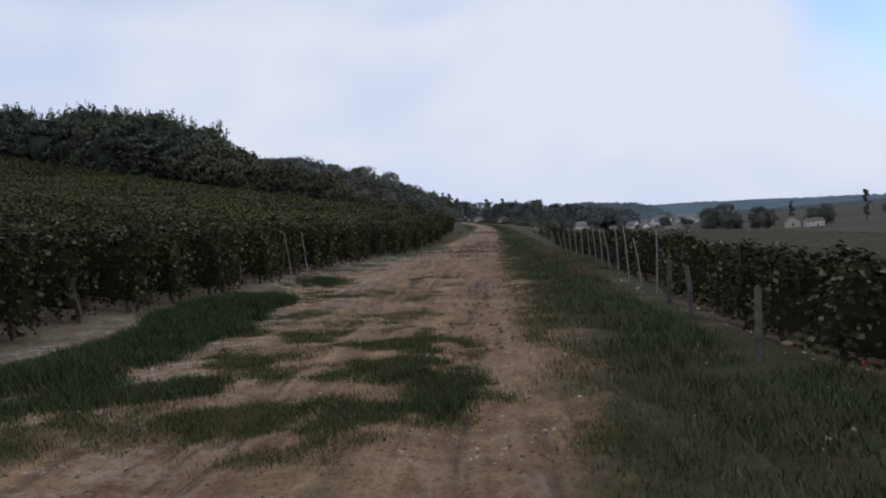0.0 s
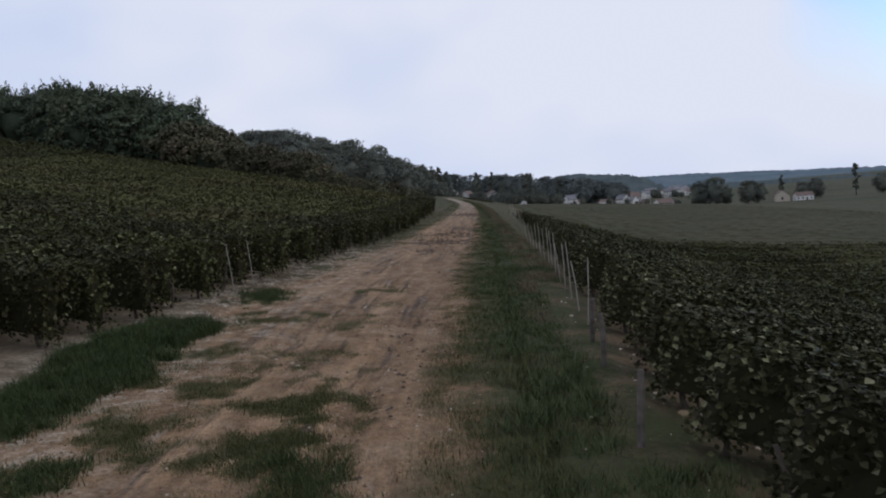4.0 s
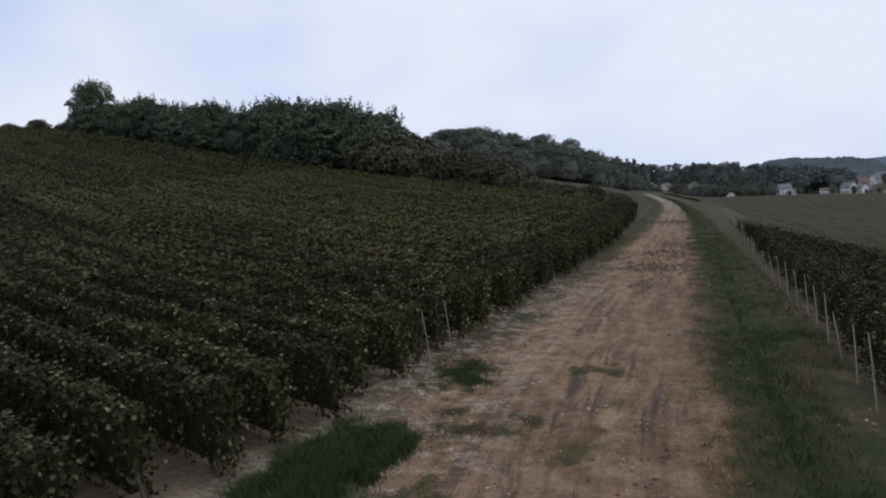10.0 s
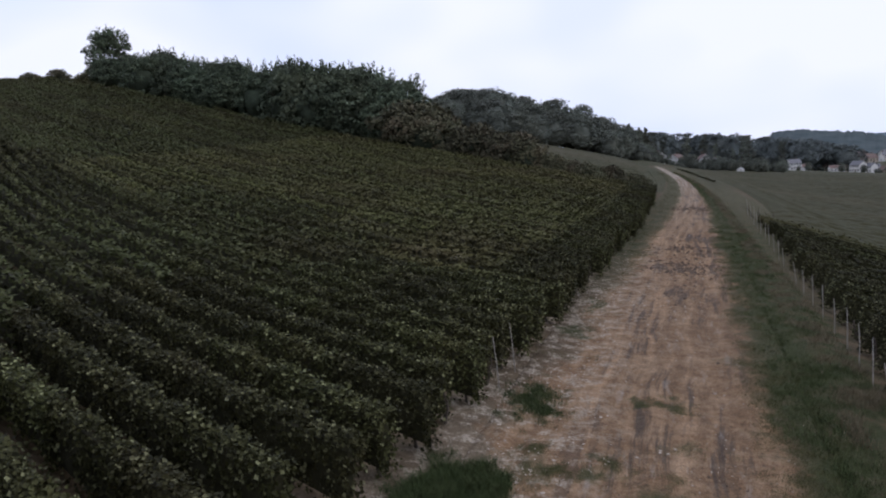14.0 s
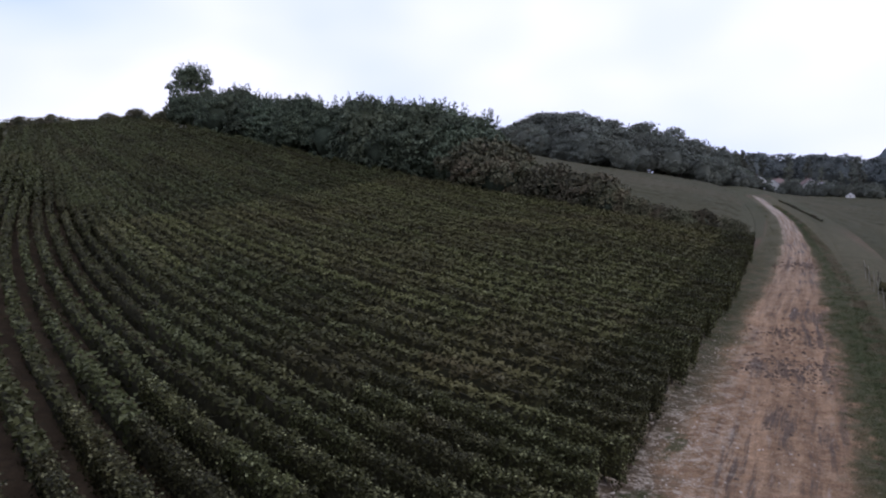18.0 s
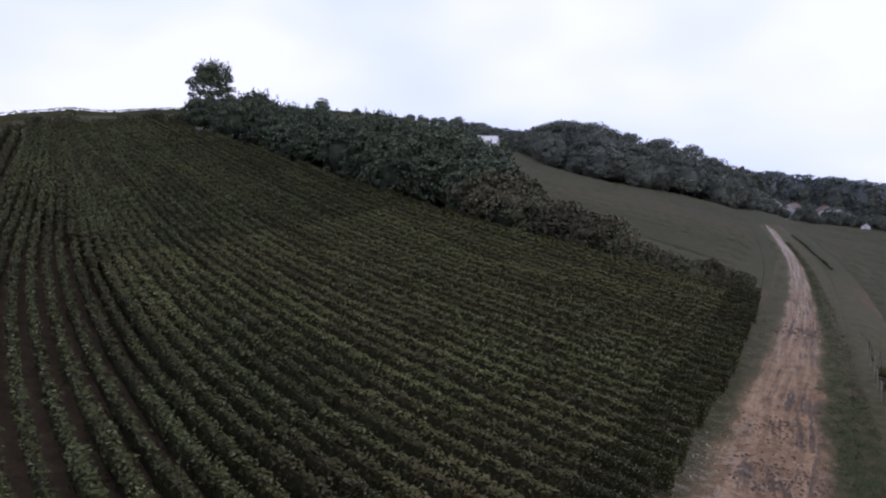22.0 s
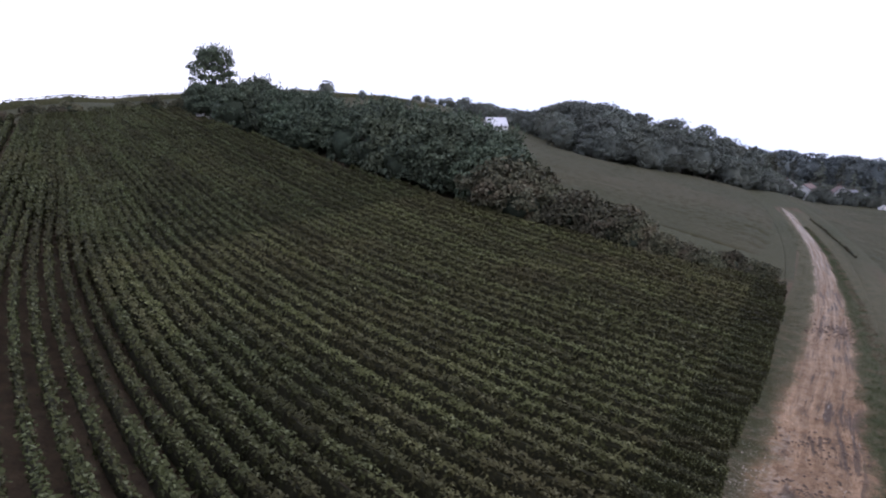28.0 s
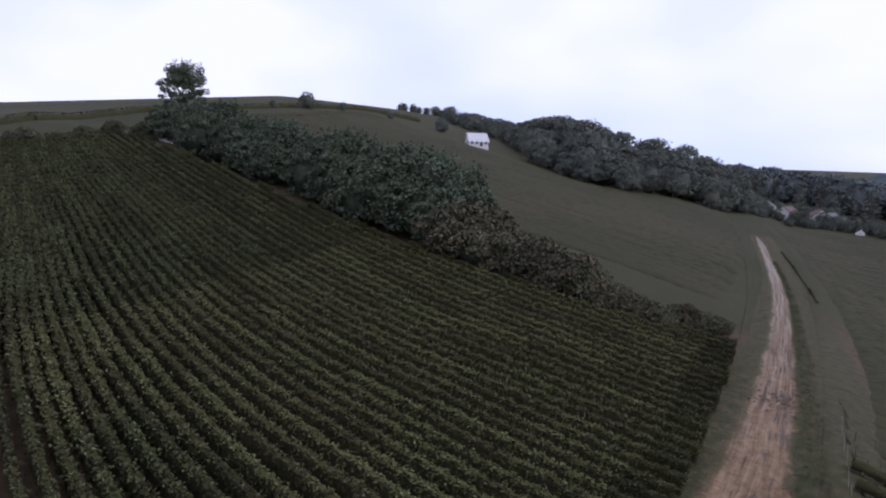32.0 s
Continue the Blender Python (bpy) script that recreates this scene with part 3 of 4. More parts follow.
def child(name, data, parent, m=None, label=""):
    o = new(name, data)
    o.parent = parent
    if m is not None:
        o.matrix_basis = m
    return tagged(o, label) if label else o


def leaf_quad(verts, faces, p, size, rng, lean=None, simple=False):
    """A leaf folded along its midrib; simple: one pointed blade."""
    n = Vector((rng.gauss(0, 1), rng.gauss(0, 1), rng.gauss(0.5, 0.8)))
    if lean is not None:
        n += lean
    n.normalize()
    t = n.cross(Vector((rng.gauss(0, 1), rng.gauss(0, 1), rng.gauss(0, 1)))).normalized()
    s = n.cross(t)
    k = len(verts)
    f = size * rng.uniform(0.6, 1.25)
    if simple:
        for a, b in ((-0.5, -0.42), (0.75, 0.0), (-0.45, 0.45)):
            verts.append(tuple(p + t * (a * f) + s * (b * f)))
        faces.append((k, k + 1, k + 2))
        return
    for a, b, c in ((-0.5, 0, 0), (0.05, -0.48, 0.16), (0.6, 0, -0.08), (0.05, 0.48, 0.16)):
        verts.append(tuple(p + t * (a * f) + s * (b * f) + n * (c * f)))
    faces.append((k, k + 1, k + 2))
    faces.append((k, k + 2, k + 3))


def hull(verts, faces, length, width, low, high, rng, cuts, rough=1.0, taper=False):
    """Lumpy stand-in body for the inside of a hedge-like row, along x."""
    ring = [(-0.5, 0.0), (-0.52, 0.55), (-0.34, 0.95), (0.0, 1.0), (0.34, 0.95), (0.52, 0.55), (0.5, 0.0)]
    k0 = len(verts)
    for i in range(cuts + 1):
        x = -length / 2 + length * i / cuts
        e = min(1.0, 0.05 + i * 0.17) if taper else 1.0
        for a, h in ring:
            h *= e
            z = low + (high - low) * h * (1 + rough * rng.uniform(-0.1, 0.07))
            verts.append((x, a * width * (1 + rough * rng.uniform(-0.18, 0.18)), -0.15 if taper and i == 0 else z - 0.25 * (1 - e)))
    r = len(ring)
    for i in range(cuts):
        for q in range(r):
            a, b = k0 + i * r + q, k0 + i * r + (q + 1) % r
            faces.append((a, b, b + r, a + r))
    if width < 1:
        faces.append(tuple(k0 + q for q in range(r)))
        faces.append(tuple(k0 + cuts * r + q for q in range(r)))


def vine_section(seed, length, leaves, size, low=0.1, high=1.06, width=0.32, top=0.5, simple=False, leaf=None, inside=None, fill=0.55, taper=False):
    rng = random.Random(seed)
    verts, faces = [], []
    # made-up solid core; by default its dark colour paints the shade behind leaves
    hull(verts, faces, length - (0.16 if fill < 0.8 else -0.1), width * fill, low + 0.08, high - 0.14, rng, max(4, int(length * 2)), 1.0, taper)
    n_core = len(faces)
    for _ in range(leaves):
        x = rng.uniform(-length / 2, length / 2)
        u = rng.random()
        swell = math.cos(2 * math.pi * (x / 1.0 + 0.13 * noise.noise((x, seed * 1.7, 4.0))))
        lump = 1 + 0.06 * noise.noise((x * 1.7, seed * 3.1, 0.0)) + (0.035 * swell if leaves > 300 else 0.0)
        if u < top:
            y, z = rng.gauss(0, width * 0.3), high * lump + rng.gauss(0, 0.05)
            lean = Vector((0, 0, 1.8))
        else:
            side = 1 if u < (1 + top) / 2 else -1
            z = low - 0.04 + (high - low) * rng.random() ** (0.8 if size < 0.11 else 0.62)
            if z < 0.62 * high and swell < rng.uniform(-1.6, 0.3):
                continue
            y = side * width * 0.5 * lump * rng.uniform(0.75, 1.15) * (0.8 + 0.25 * z)
            lean = Vector((0, side * 1.8, -0.35))
        leaf_quad(verts, faces, Vector((x, y, z)), size, rng, lean, simple)
    for _ in range((260 if size < 0.11 else 20) if leaves else 0):
        side = rng.choice((-1, 1))
        leaf_quad(verts, faces, Vector((side * (length / 2 - rng.uniform(-0.04, 0.08)), rng.gauss(0, width * 0.4), rng.uniform(low - 0.06, high))), size, rng, Vector((side * 1.2, 0, 0.3)), simple)
    for _ in range(int(length * 0.6) if fill < 0.8 else 0):
        x, h = rng.uniform(-length / 2, length / 2), high
        for q in range(4):
            leaf_quad(verts, faces, Vector((x + rng.gauss(0, 0.04), rng.gauss(0, 0.05), h + 0.04 * q)), size * 0.8, rng, None, simple)
    return mesh_of("vine_section", verts, faces, [leaf or M_VINE, inside or M_CORE_SHADE], [1] * n_core + [0] * (len(faces) - n_core), smooth=fill > 0.8)


NEAR = [vine_section(i, 2.0, 2300, 0.064, leaf=M_VINE_NEAR, top=0.36, width=0.30) for i in range(6)]
GLINTV = [vine_section(10 + i, 2.0, 2500, 0.060, leaf=M_VINE_GLINT, top=0.40) for i in range(5)]
MIDV = [vine_section(20 + i, 4.0, 760, 0.115, width=0.36, simple=True) for i in range(5)]
PALEV = [vine_section(50 + i, 4.0, 760, 0.115, width=0.36, simple=True, leaf=M_VINE_PALE) for i in range(5)]
WEAKV = [vine_section(30 + i, 4.0, 440, 0.110, high=0.92, width=0.32, simple=True) for i in range(4)]
FARV = [vine_section(40 + i, 8.0, 220, 0.16, width=0.46, simple=True, inside=M_ROW, fill=0.85) for i in range(4)]
WIDEV = [vine_section(60 + i, 8.0, 0, 0.12, 0.3, 0.95, 5.0, 0.9, simple=True, leaf=M_VINE_FAR, inside=M_CANOPY, fill=1.0) for i in range(4)]

CRESTV = [vine_section(110 + i, 8.0, 160, 0.2, -0.8, 0.8, 1.3, 0.9, simple=True, inside=M_ROW, fill=0.95) for i in range(3)]
LOWV = [vine_section(70 + i, 8.0, 0, 0.12, -0.5, 0.55, 5.0, 0.9, simple=True, leaf=M_VINE_FAR, inside=M_CANOPY, fill=1.0) for i in range(4)]
LOW_END = [vine_section(90 + i, 8.0, 0, 0.12, -0.5, 0.55, 5.0, 0.9, simple=True, leaf=M_VINE_FAR, inside=M_CANOPY, fill=1.0, taper=True) for i in range(3)]


def row_curve_left(y0, d):
    """The rows bend uphill away from the track."""
    bend = min(d, 36.0)
    return y0 + straight([(8, 0.39), (16, 0.29), (24, 0.16), (34, 0.04), (44, -0.07), (52, -0.11)], y0) * d + 0.0066 * bend * bend + 0.40 * max(0.0, d - 36.0)


def lay_row(name, label, start, end, curve, detail, rng, group, tall=1.0):
    """Vine plants in a row from distance start to end off the track; detail: (until, meshes, length) steps."""
    root = new(name)
    x, y = curve(start)
    root.location = (x, y, ground(x, y))
    tagged(root, label, "vine row", group)
    d = start
    while d < end:
        for until, meshes, length in detail:
            if d < until:
                break
        xa, ya = curve(d)
        if meshes is MIDV and xa < -14 and ya < 32 + 7 * noise.noise((xa * 0.12, ya * 0.12, 5.0)) and ya < 21 + 0.45 * (-xa - 14):
            meshes = WEAKV
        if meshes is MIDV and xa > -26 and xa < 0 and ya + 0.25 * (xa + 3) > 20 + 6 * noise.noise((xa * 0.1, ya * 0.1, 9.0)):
            meshes = PALEV
        xb, yb = curve(min(d + length, end))
        a, b = Vector((xa, ya, ground(xa, ya))), Vector((xb, yb, ground(xb, yb)))
        mid, way = (a + b) / 2, b - a
        yaw, rise = math.atan2(way.y, way.x), math.asin(way.z / max(way.length, 1e-6))
        m = Matrix.Translation(mid - root.location) @ Euler((0, -rise, yaw)).to_matrix().to_4x4() @ Matrix.Diagonal((way.length / length * 1.02, rng.uniform(0.9, 1.12), tall * rng.uniform(0.96, 1.04), 1))
        if meshes is not LOW_END and rng.random() < 0.5:
            m = m @ Matrix.Rotation(math.pi, 4, "Z")
        child("vine", rng.choice(meshes), root, m)
        d += length
    return root


def spaced(y0, y1, near, wide):
    out, y = [], y0
    while y < y1:
        out.append(y)
        y += near + (wide - near) * min(1.0, max(0.0, (y - 14) / 12))
    return out


def tube(verts, faces, a, b, r0, r1, sides=6):
    a, b = Vector(a), Vector(b)
    w = (b - a).normalized()
    t = w.orthogonal().normalized()
    s = w.cross(t)
    k = len(verts)
    for p, r in ((a, r0), (b, r1)):
        for i in range(sides):
            q = 2 * math.pi * i / sides
            verts.append(tuple(p + t * (r * math.cos(q)) + s * (r * math.sin(q))))
    for i in range(sides):
        j = (i + 1) % sides
        faces.append((k + i, k + j, k + sides + j, k + sides + i))
    faces.append(tuple(k + sides + i for i in range(sides)))


def trunk_mesh(seed):
    """Gnarled vine stock."""
    r = random.Random(seed)
    v, f = [], []
    p = Vector((0, 0, -0.05))
    for i in range(4):
        q = p + Vector((r.gauss(0, 0.035), r.gauss(0, 0.03), 0.15))
        tube(v, f, p, q, 0.034 - 0.004 * i, 0.03 - 0.004 * i)
        p = q
    return mesh_of("trunk", v, f, [M_BARK], smooth=True)


M_OLD = plain("old_wood", (0.11, 0.092, 0.075), 0.95, 9.0, 0.5)


def stake_mesh(seed, r0, h, wood=None):
    r = random.Random(seed)
    v, f = [], []
    bend = (r.gauss(0, 0.008), r.gauss(0, 0.008), h * 0.55)
    tube(v, f, (0, 0, -0.1), bend, r0, r0 * 0.95)
    tube(v, f, bend, (r.gauss(0, 0.014), r.gauss(0, 0.014), h), r0 * 0.95, r0 * 0.85)
    return mesh_of("end_post", v, f, [wood or M_POST])


TRUNKS = [trunk_mesh(i) for i in range(5)]
STAKES = [stake_mesh(i, 0.011, 1.05) for i in range(4)]
THICK = [stake_mesh(9 + i, 0.034, 0.62, M_OLD) for i in range(3)]

rng = random.Random(5)
for y0 in spaced(-6.0, 64, 1.08, 1.17):
    def curve(d, y0=y0):
        y = row_curve_left(y0, d)
        return (straight([(3, -5.3), (8, -4.6), (12, -4.0), (17, -3.6), (30, -3.1), (38, -2.6), (48, -2.2), (57, -2.0)], y0) - d, y)
    end = 0.0
    while end < 88:
        x, y = curve(end)
        if y > straight(HEDGE, x) - 1.6 or x < -59.5 + 0.12 * max(0.0, y - 48):
            break
        end += 2.0
    if end > 3:
        near_to = -9 if y0 < 3.5 else (8 if y0 < 14 else (5 if y0 < 20 else 0.5))
        root = lay_row("vine_row", "long trellised vine row of dark green leaves climbing the slope", rng.uniform(-0.15, 0.25), end, curve,
                       [(near_to, NEAR, 2.0), (62, MIDV, 4.0), (999, FARV, 8.0)], rng, "vine rows on the slope")
        if y0 < 40:
            for q in range(3):
                x, y = curve(0.2 + q * 0.9)
                child("trunk", rng.choice(TRUNKS), root, Matrix.Translation(Vector((x, y, ground(x, y))) - root.location) @ pose(0, 0, 0, 0, 0, rng.uniform(0, 360)), "twisted brown vine trunk")
            if 14.5 < y0 < 15.8:
                x, y = curve(-0.1)
                child("end_post", rng.choice(STAKES), root, Matrix.Translation(Vector((x, y, ground(x, y))) - root.location) @ pose(0, 0, 0, rng.gauss(0, 3), rng.gauss(0, 4), 0), "thin grey wooden stake")
for y0 in spaced(-4.9, 176, 1.28, 2.0):
    def curve(d, y0=y0):
        return (road_x(y0) + straight([(5, 3.7), (9, 3.95), (20, 4.3), (36, 4.2), (60, 3.4), (92, 2.5), (133, 2.1)], y0) + d, y0 + 0.03 * d)
    distant = y0 > 48
    steps = [(1.5, LOW_END, 8.0), (999, LOWV, 8.0)] if distant else [((6 if y0 < 24 else 2) if y0 < 44 else -1, GLINTV, 2.0), (12 if y0 < 44 else -1, MIDV, 4.0), (24, FARV, 8.0), (999, WIDEV, 8.0)]
    root = lay_row("vine_row", "trellised vine row with green leaves below the track", rng.uniform(-0.1, 0.2), 66 if y0 < 74 else 58, curve, steps, rng, "vine rows below the track", straight([(36, 0.86), (48, 0.62)], y0) if not distant else straight([(48, 0.55), (60, 0.86)], y0))
    if y0 < 52:
        x, y = curve(-0.32)
        if y0 > 9.3 and rng.random() < 0.9:
            child("end_post", rng.choice(STAKES), root, Matrix.Translation(Vector((x, y, ground(x, y))) - root.location) @ pose(0, 0, 0, rng.gauss(0, 2.5), rng.gauss(-2, 3), 0) @ Matrix.Diagonal((1, 1, rng.uniform(0.8, 1.05), 1)), "thin pale weathered wooden stake")
        elif 4.5 < y0 < 9.3 and not 6.4 < y0 < 7.2:
            child("end_post", rng.choice(THICK), root, Matrix.Translation(Vector((x - 0.1, y, ground(x, y))) - root.location) @ pose(0, 0, 0, rng.gauss(0, 5), rng.gauss(-8, 6), rng.uniform(0, 360)), "thick split wooden end post")
        for q in range(9 if y0 < 30 else 2):
            x, y = curve(0.25 + q * 1.05)
            child("trunk", rng.choice(TRUNKS), root, Matrix.Translation(Vector((x, y, ground(x, y))) - root.location) @ pose(0, 0, 0, 0, 0, rng.uniform(0, 360)), "twisted brown vine trunk")
y0 = 80.0
while y0 < 186:
    def curve(d, y0=y0):
        y = y0 + 0.08 * d
        return (min(road_x(y) - 4.2 * narrow(y), min(-2.6, road_x(y) - 1.5) - 0.2) - d, y)
    start = 0.0
    while start < 70:
        x, y = curve(start)
        if y > straight(HEDGE, x) + 6:
            break
        start += 2
    end = start
    while end < 75:
        x, y = curve(end)
        if y > straight(EDGE, x) - 3:
            break
        end += 4
    if start < end - 8:
        lay_row("vine_row", "distant vine row of dull olive leaves beyond the hedge", start + rng.uniform(-0.4, 0.4), end, curve, [(start + 1.0, LOW_END, 8.0), (999, LOWV, 8.0)], rng, "vine rows beyond the hedge", straight([(80, 0.4), (95, 1.0)], y0))
    y0 += 2.2

# ---------- trees, hedge and woods ----------


def crown_mesh(name, seed, height, width, base, clumps, per, size, material, taper=0.5, inner=None, puff=(0.10, 0.20)):
    """A crown of leaf clumps with gaps; inner: material of the made-up closed mass filling dense crowns."""
    simple = size > 0.3
    r = random.Random(seed)
    verts, faces = [], []
    zc, hh = (base + height) / 2, (height - base) / 2
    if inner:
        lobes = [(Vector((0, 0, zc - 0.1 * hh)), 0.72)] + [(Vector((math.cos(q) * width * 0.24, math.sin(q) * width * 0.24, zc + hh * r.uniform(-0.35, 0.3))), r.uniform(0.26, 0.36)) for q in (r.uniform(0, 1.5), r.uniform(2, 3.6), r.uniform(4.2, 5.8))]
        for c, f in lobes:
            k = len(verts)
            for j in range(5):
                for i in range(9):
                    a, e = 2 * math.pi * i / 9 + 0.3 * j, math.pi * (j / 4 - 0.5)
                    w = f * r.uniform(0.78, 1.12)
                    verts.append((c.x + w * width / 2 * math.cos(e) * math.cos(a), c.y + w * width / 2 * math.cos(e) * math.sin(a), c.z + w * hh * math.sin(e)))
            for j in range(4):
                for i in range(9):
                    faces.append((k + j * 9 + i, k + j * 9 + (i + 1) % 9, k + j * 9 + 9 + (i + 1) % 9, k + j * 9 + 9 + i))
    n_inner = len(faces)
    for _ in range(clumps):
        h = r.random() ** 0.8
        z = base + (height - base) * (0.08 + 0.86 * h)
        low = 0.05 if not inner else 0.45
        reach = width / 2 * (1 - taper * abs(h - 0.4) ** 1.3 * 1.6) * math.sqrt(r.uniform(low, 1))
        if inner:
            reach = width / 2 * math.sqrt(max(0.05, 1 - (1.9 * (h - 0.48)) ** 2)) * r.uniform(0.72, 1.0)
        q = r.uniform(0, 2 * math.pi)
        c = Vector((reach * math.cos(q), reach * math.sin(q), z))
        rad = width * r.uniform(*puff)
        out = Vector((math.cos(q), math.sin(q), 0.9))
        for _ in range(per):
            d = Vector((r.gauss(0, 1), r.gauss(0, 1), r.gauss(0.25, 0.7))).normalized()
            p = c + Vector((d.x * rad, d.y * rad, d.z * rad * 0.75)) * r.uniform(0.6, 1.15)
            leaf_quad(verts, faces, p, size, r, d * 1.1 + out * 0.3, simple)
    if taper < 0.48:
        for _ in range(clumps // 3):
            q, reach = r.uniform(0, 2 * math.pi), width * 0.36 * math.sqrt(r.random())
            x, y, z = reach * math.cos(q), reach * math.sin(q), base + (height - base) * r.uniform(0.72, 0.92)
            lx, ly = r.gauss(0, 0.25), r.gauss(0, 0.25)
            for k in range(per // 3):
                t = k / (per / 3)
                leaf_quad(verts, faces, Vector((x + lx * t * height * 0.2 + r.gauss(0, 0.05 * width * (1.1 - t)), y + ly * t * height * 0.2 + r.gauss(0, 0.05 * width * (1.1 - t)), z + t * height * 0.2)), size * (1.1 - 0.5 * t), r)
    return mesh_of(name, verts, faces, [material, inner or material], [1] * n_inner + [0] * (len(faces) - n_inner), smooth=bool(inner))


def stem_mesh(height, radius):
    v, f = [], []
    tube(v, f, (0, 0, -0.3), (0, 0, height * 0.8), radius, radius * 0.3, 7)
    return mesh_of("trunk", v, f, [M_BARK], smooth=True)


def limbs_mesh(seed, height, width, base, radius):
    r = random.Random(seed)
    v, f = [], []
    p = Vector((0, 0, -0.3))
    rad = radius
    for i in range(4):
        q = p + Vector((r.gauss(0, 0.04) * height, r.gauss(0, 0.04) * height, height * 0.2))
        tube(v, f, p, q, rad, rad * 0.72, 7)
        if i:
            for _ in range(3):
                a = r.uniform(0, 2 * math.pi)
                e = p + Vector((math.cos(a) * width * 0.34, math.sin(a) * width * 0.34, height * r.uniform(0.08, 0.24)))
                tube(v, f, p, e, rad * 0.45, rad * 0.12, 5)
        p, rad = q, rad * 0.72
    return mesh_of("trunk", v, f, [M_BARK], smooth=True)


def tree_kind(name, n, height, width, base, clumps, per, size, material, radius, taper=0.5, inner=None, puff=(0.10, 0.20)):
    return [(crown_mesh("crown", hash_seed(name) + i, height, width, base, clumps, per, size, material, taper, inner, puff), limbs_mesh(hash_seed(name) + 50 + i, height, width, base, radius)) for i in range(n)]


def hash_seed(text):
    return sum(ord(c) * (i + 3) for i, c in enumerate(text))


def plant(name, label, category, group, meshes, x, y, scale, rng, sink=0.0, squash=1.0):
    root = new(name)
    root.location = (x, y, ground(x, y) - sink)
    root.rotation_euler = (0, 0, rng.uniform(0, 6.28))
    root.scale = (scale * squash, scale * squash, scale)
    tagged(root, label, category, group)
    crown, trunk = meshes
    child("trunk", trunk, root)
    child("crown", crown, root)
    return root


T_BIG = tree_kind("big", 6, 7.6, 7.2, 0.1, 80, 60, 0.32, M_SHRUB, 0.22, 0.45, M_INNER_SHADE, (0.07, 0.15))
T_BUSH = tree_kind("bush", 5, 3.0, 4.0, 0.0, 44, 70, 0.22, M_SCRUB, 0.08, 0.5, M_INNER_SHADE)
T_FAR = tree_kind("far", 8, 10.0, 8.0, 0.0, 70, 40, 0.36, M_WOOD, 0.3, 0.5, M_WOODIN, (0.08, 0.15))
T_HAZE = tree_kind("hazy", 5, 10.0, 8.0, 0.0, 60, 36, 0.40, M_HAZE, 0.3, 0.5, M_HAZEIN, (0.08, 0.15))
T_TALL = tree_kind("tall", 2, 11.0, 2.6, 0.6, 24, 36, 0.6, M_WOOD, 0.2, 0.75)
T_TALL = [(crown, stem_mesh(11.0, 0.2)) for crown, _ in T_TALL]
T_LONE = tree_kind("alone", 1, 10.4, 7.6, 1.2, 90, 70, 0.34, M_SHRUB, 0.3, 0.3, None, (0.07, 0.14))

rng = random.Random(21)
plant("field_tree", "solitary round broadleaf tree at the end of the hedge", "tree", "", T_LONE[0], -71.6, 79.5, 0.72, rng, 0.0, 1.08)
x = -60.0
while x < -23.5:
    y = straight(HEDGE, x)
    for k in range(3):
        s = rng.uniform(0.85, 1.1) * straight([(-60, 0.5), (-52, 0.7), (-44, 0.76), (-38, 0.91), (-27, 1.02), (-23.5, 0.92)], x) * (0.78, 0.9, 1.0)[k]
        plant("hedge_tree", "dense dark green deciduous tree in the field hedge", "tree", "trees of the field hedge", rng.choice(T_BIG), x + rng.uniform(-1.3, 1.3), y + 1.6 + k * 2.9 + rng.uniform(-0.7, 0.7), s, rng, 0.3)
    x += 3.4
for x, dy, s in ((-23.6, 1, 1.4), (-22.2, 3.2, 1.5), (-20.8, 0.6, 1.2), (-19.2, 2.2, 1.15), (-17.6, 0.8, 1.05), (-16, 1.8, 1.2), (-14.6, 0.5, 1.0), (-13.3, 1.4, 1.1), (-12, 0.4, 0.85)):
    plant("hedge_bush", "tangled olive green bush with climbing stems", "bush", "bushes of the field hedge", rng.choice(T_BUSH), x, straight(HEDGE, x) + dy, s, rng, 0.1)
x = -11.4
while x < -2.8:
    plant("hedge_bush", "low weedy brownish green bush at the end of the hedge", "bush", "low bushes of the field hedge", rng.choice(T_BUSH), x, straight(HEDGE, x) + rng.uniform(0, 2.2), rng.uniform(0.42, 0.68), rng, 0.1)
    x += 0.62
y = 38.0
while y < 66:
    plant("hedge_bush", "dark clipped-looking bush along the top of the vineyard", "bush", "bushes at the top of the vineyard", rng.choice(T_BUSH), -61.5 + 0.12 * max(0.0, y - 48) + rng.uniform(-0.8, 0.8), y, rng.uniform(0.3, 0.6), rng, 0.1)
    y += rng.uniform(1.4, 3.4)

CREST = [(0, -66, 25), (20, -71, 44), (34, -75, 57), (68, -88, 88), (112, -94, 132), (150, -84, 170)]
lay_row("crest_hedge", "low dark hedge along the crest of the hill", 0.0, 148, lambda d: (straight([c[:2] for c in CREST], d), straight([c[::2] for c in CREST], d)), [(999, CRESTV, 8.0)], rng, "")
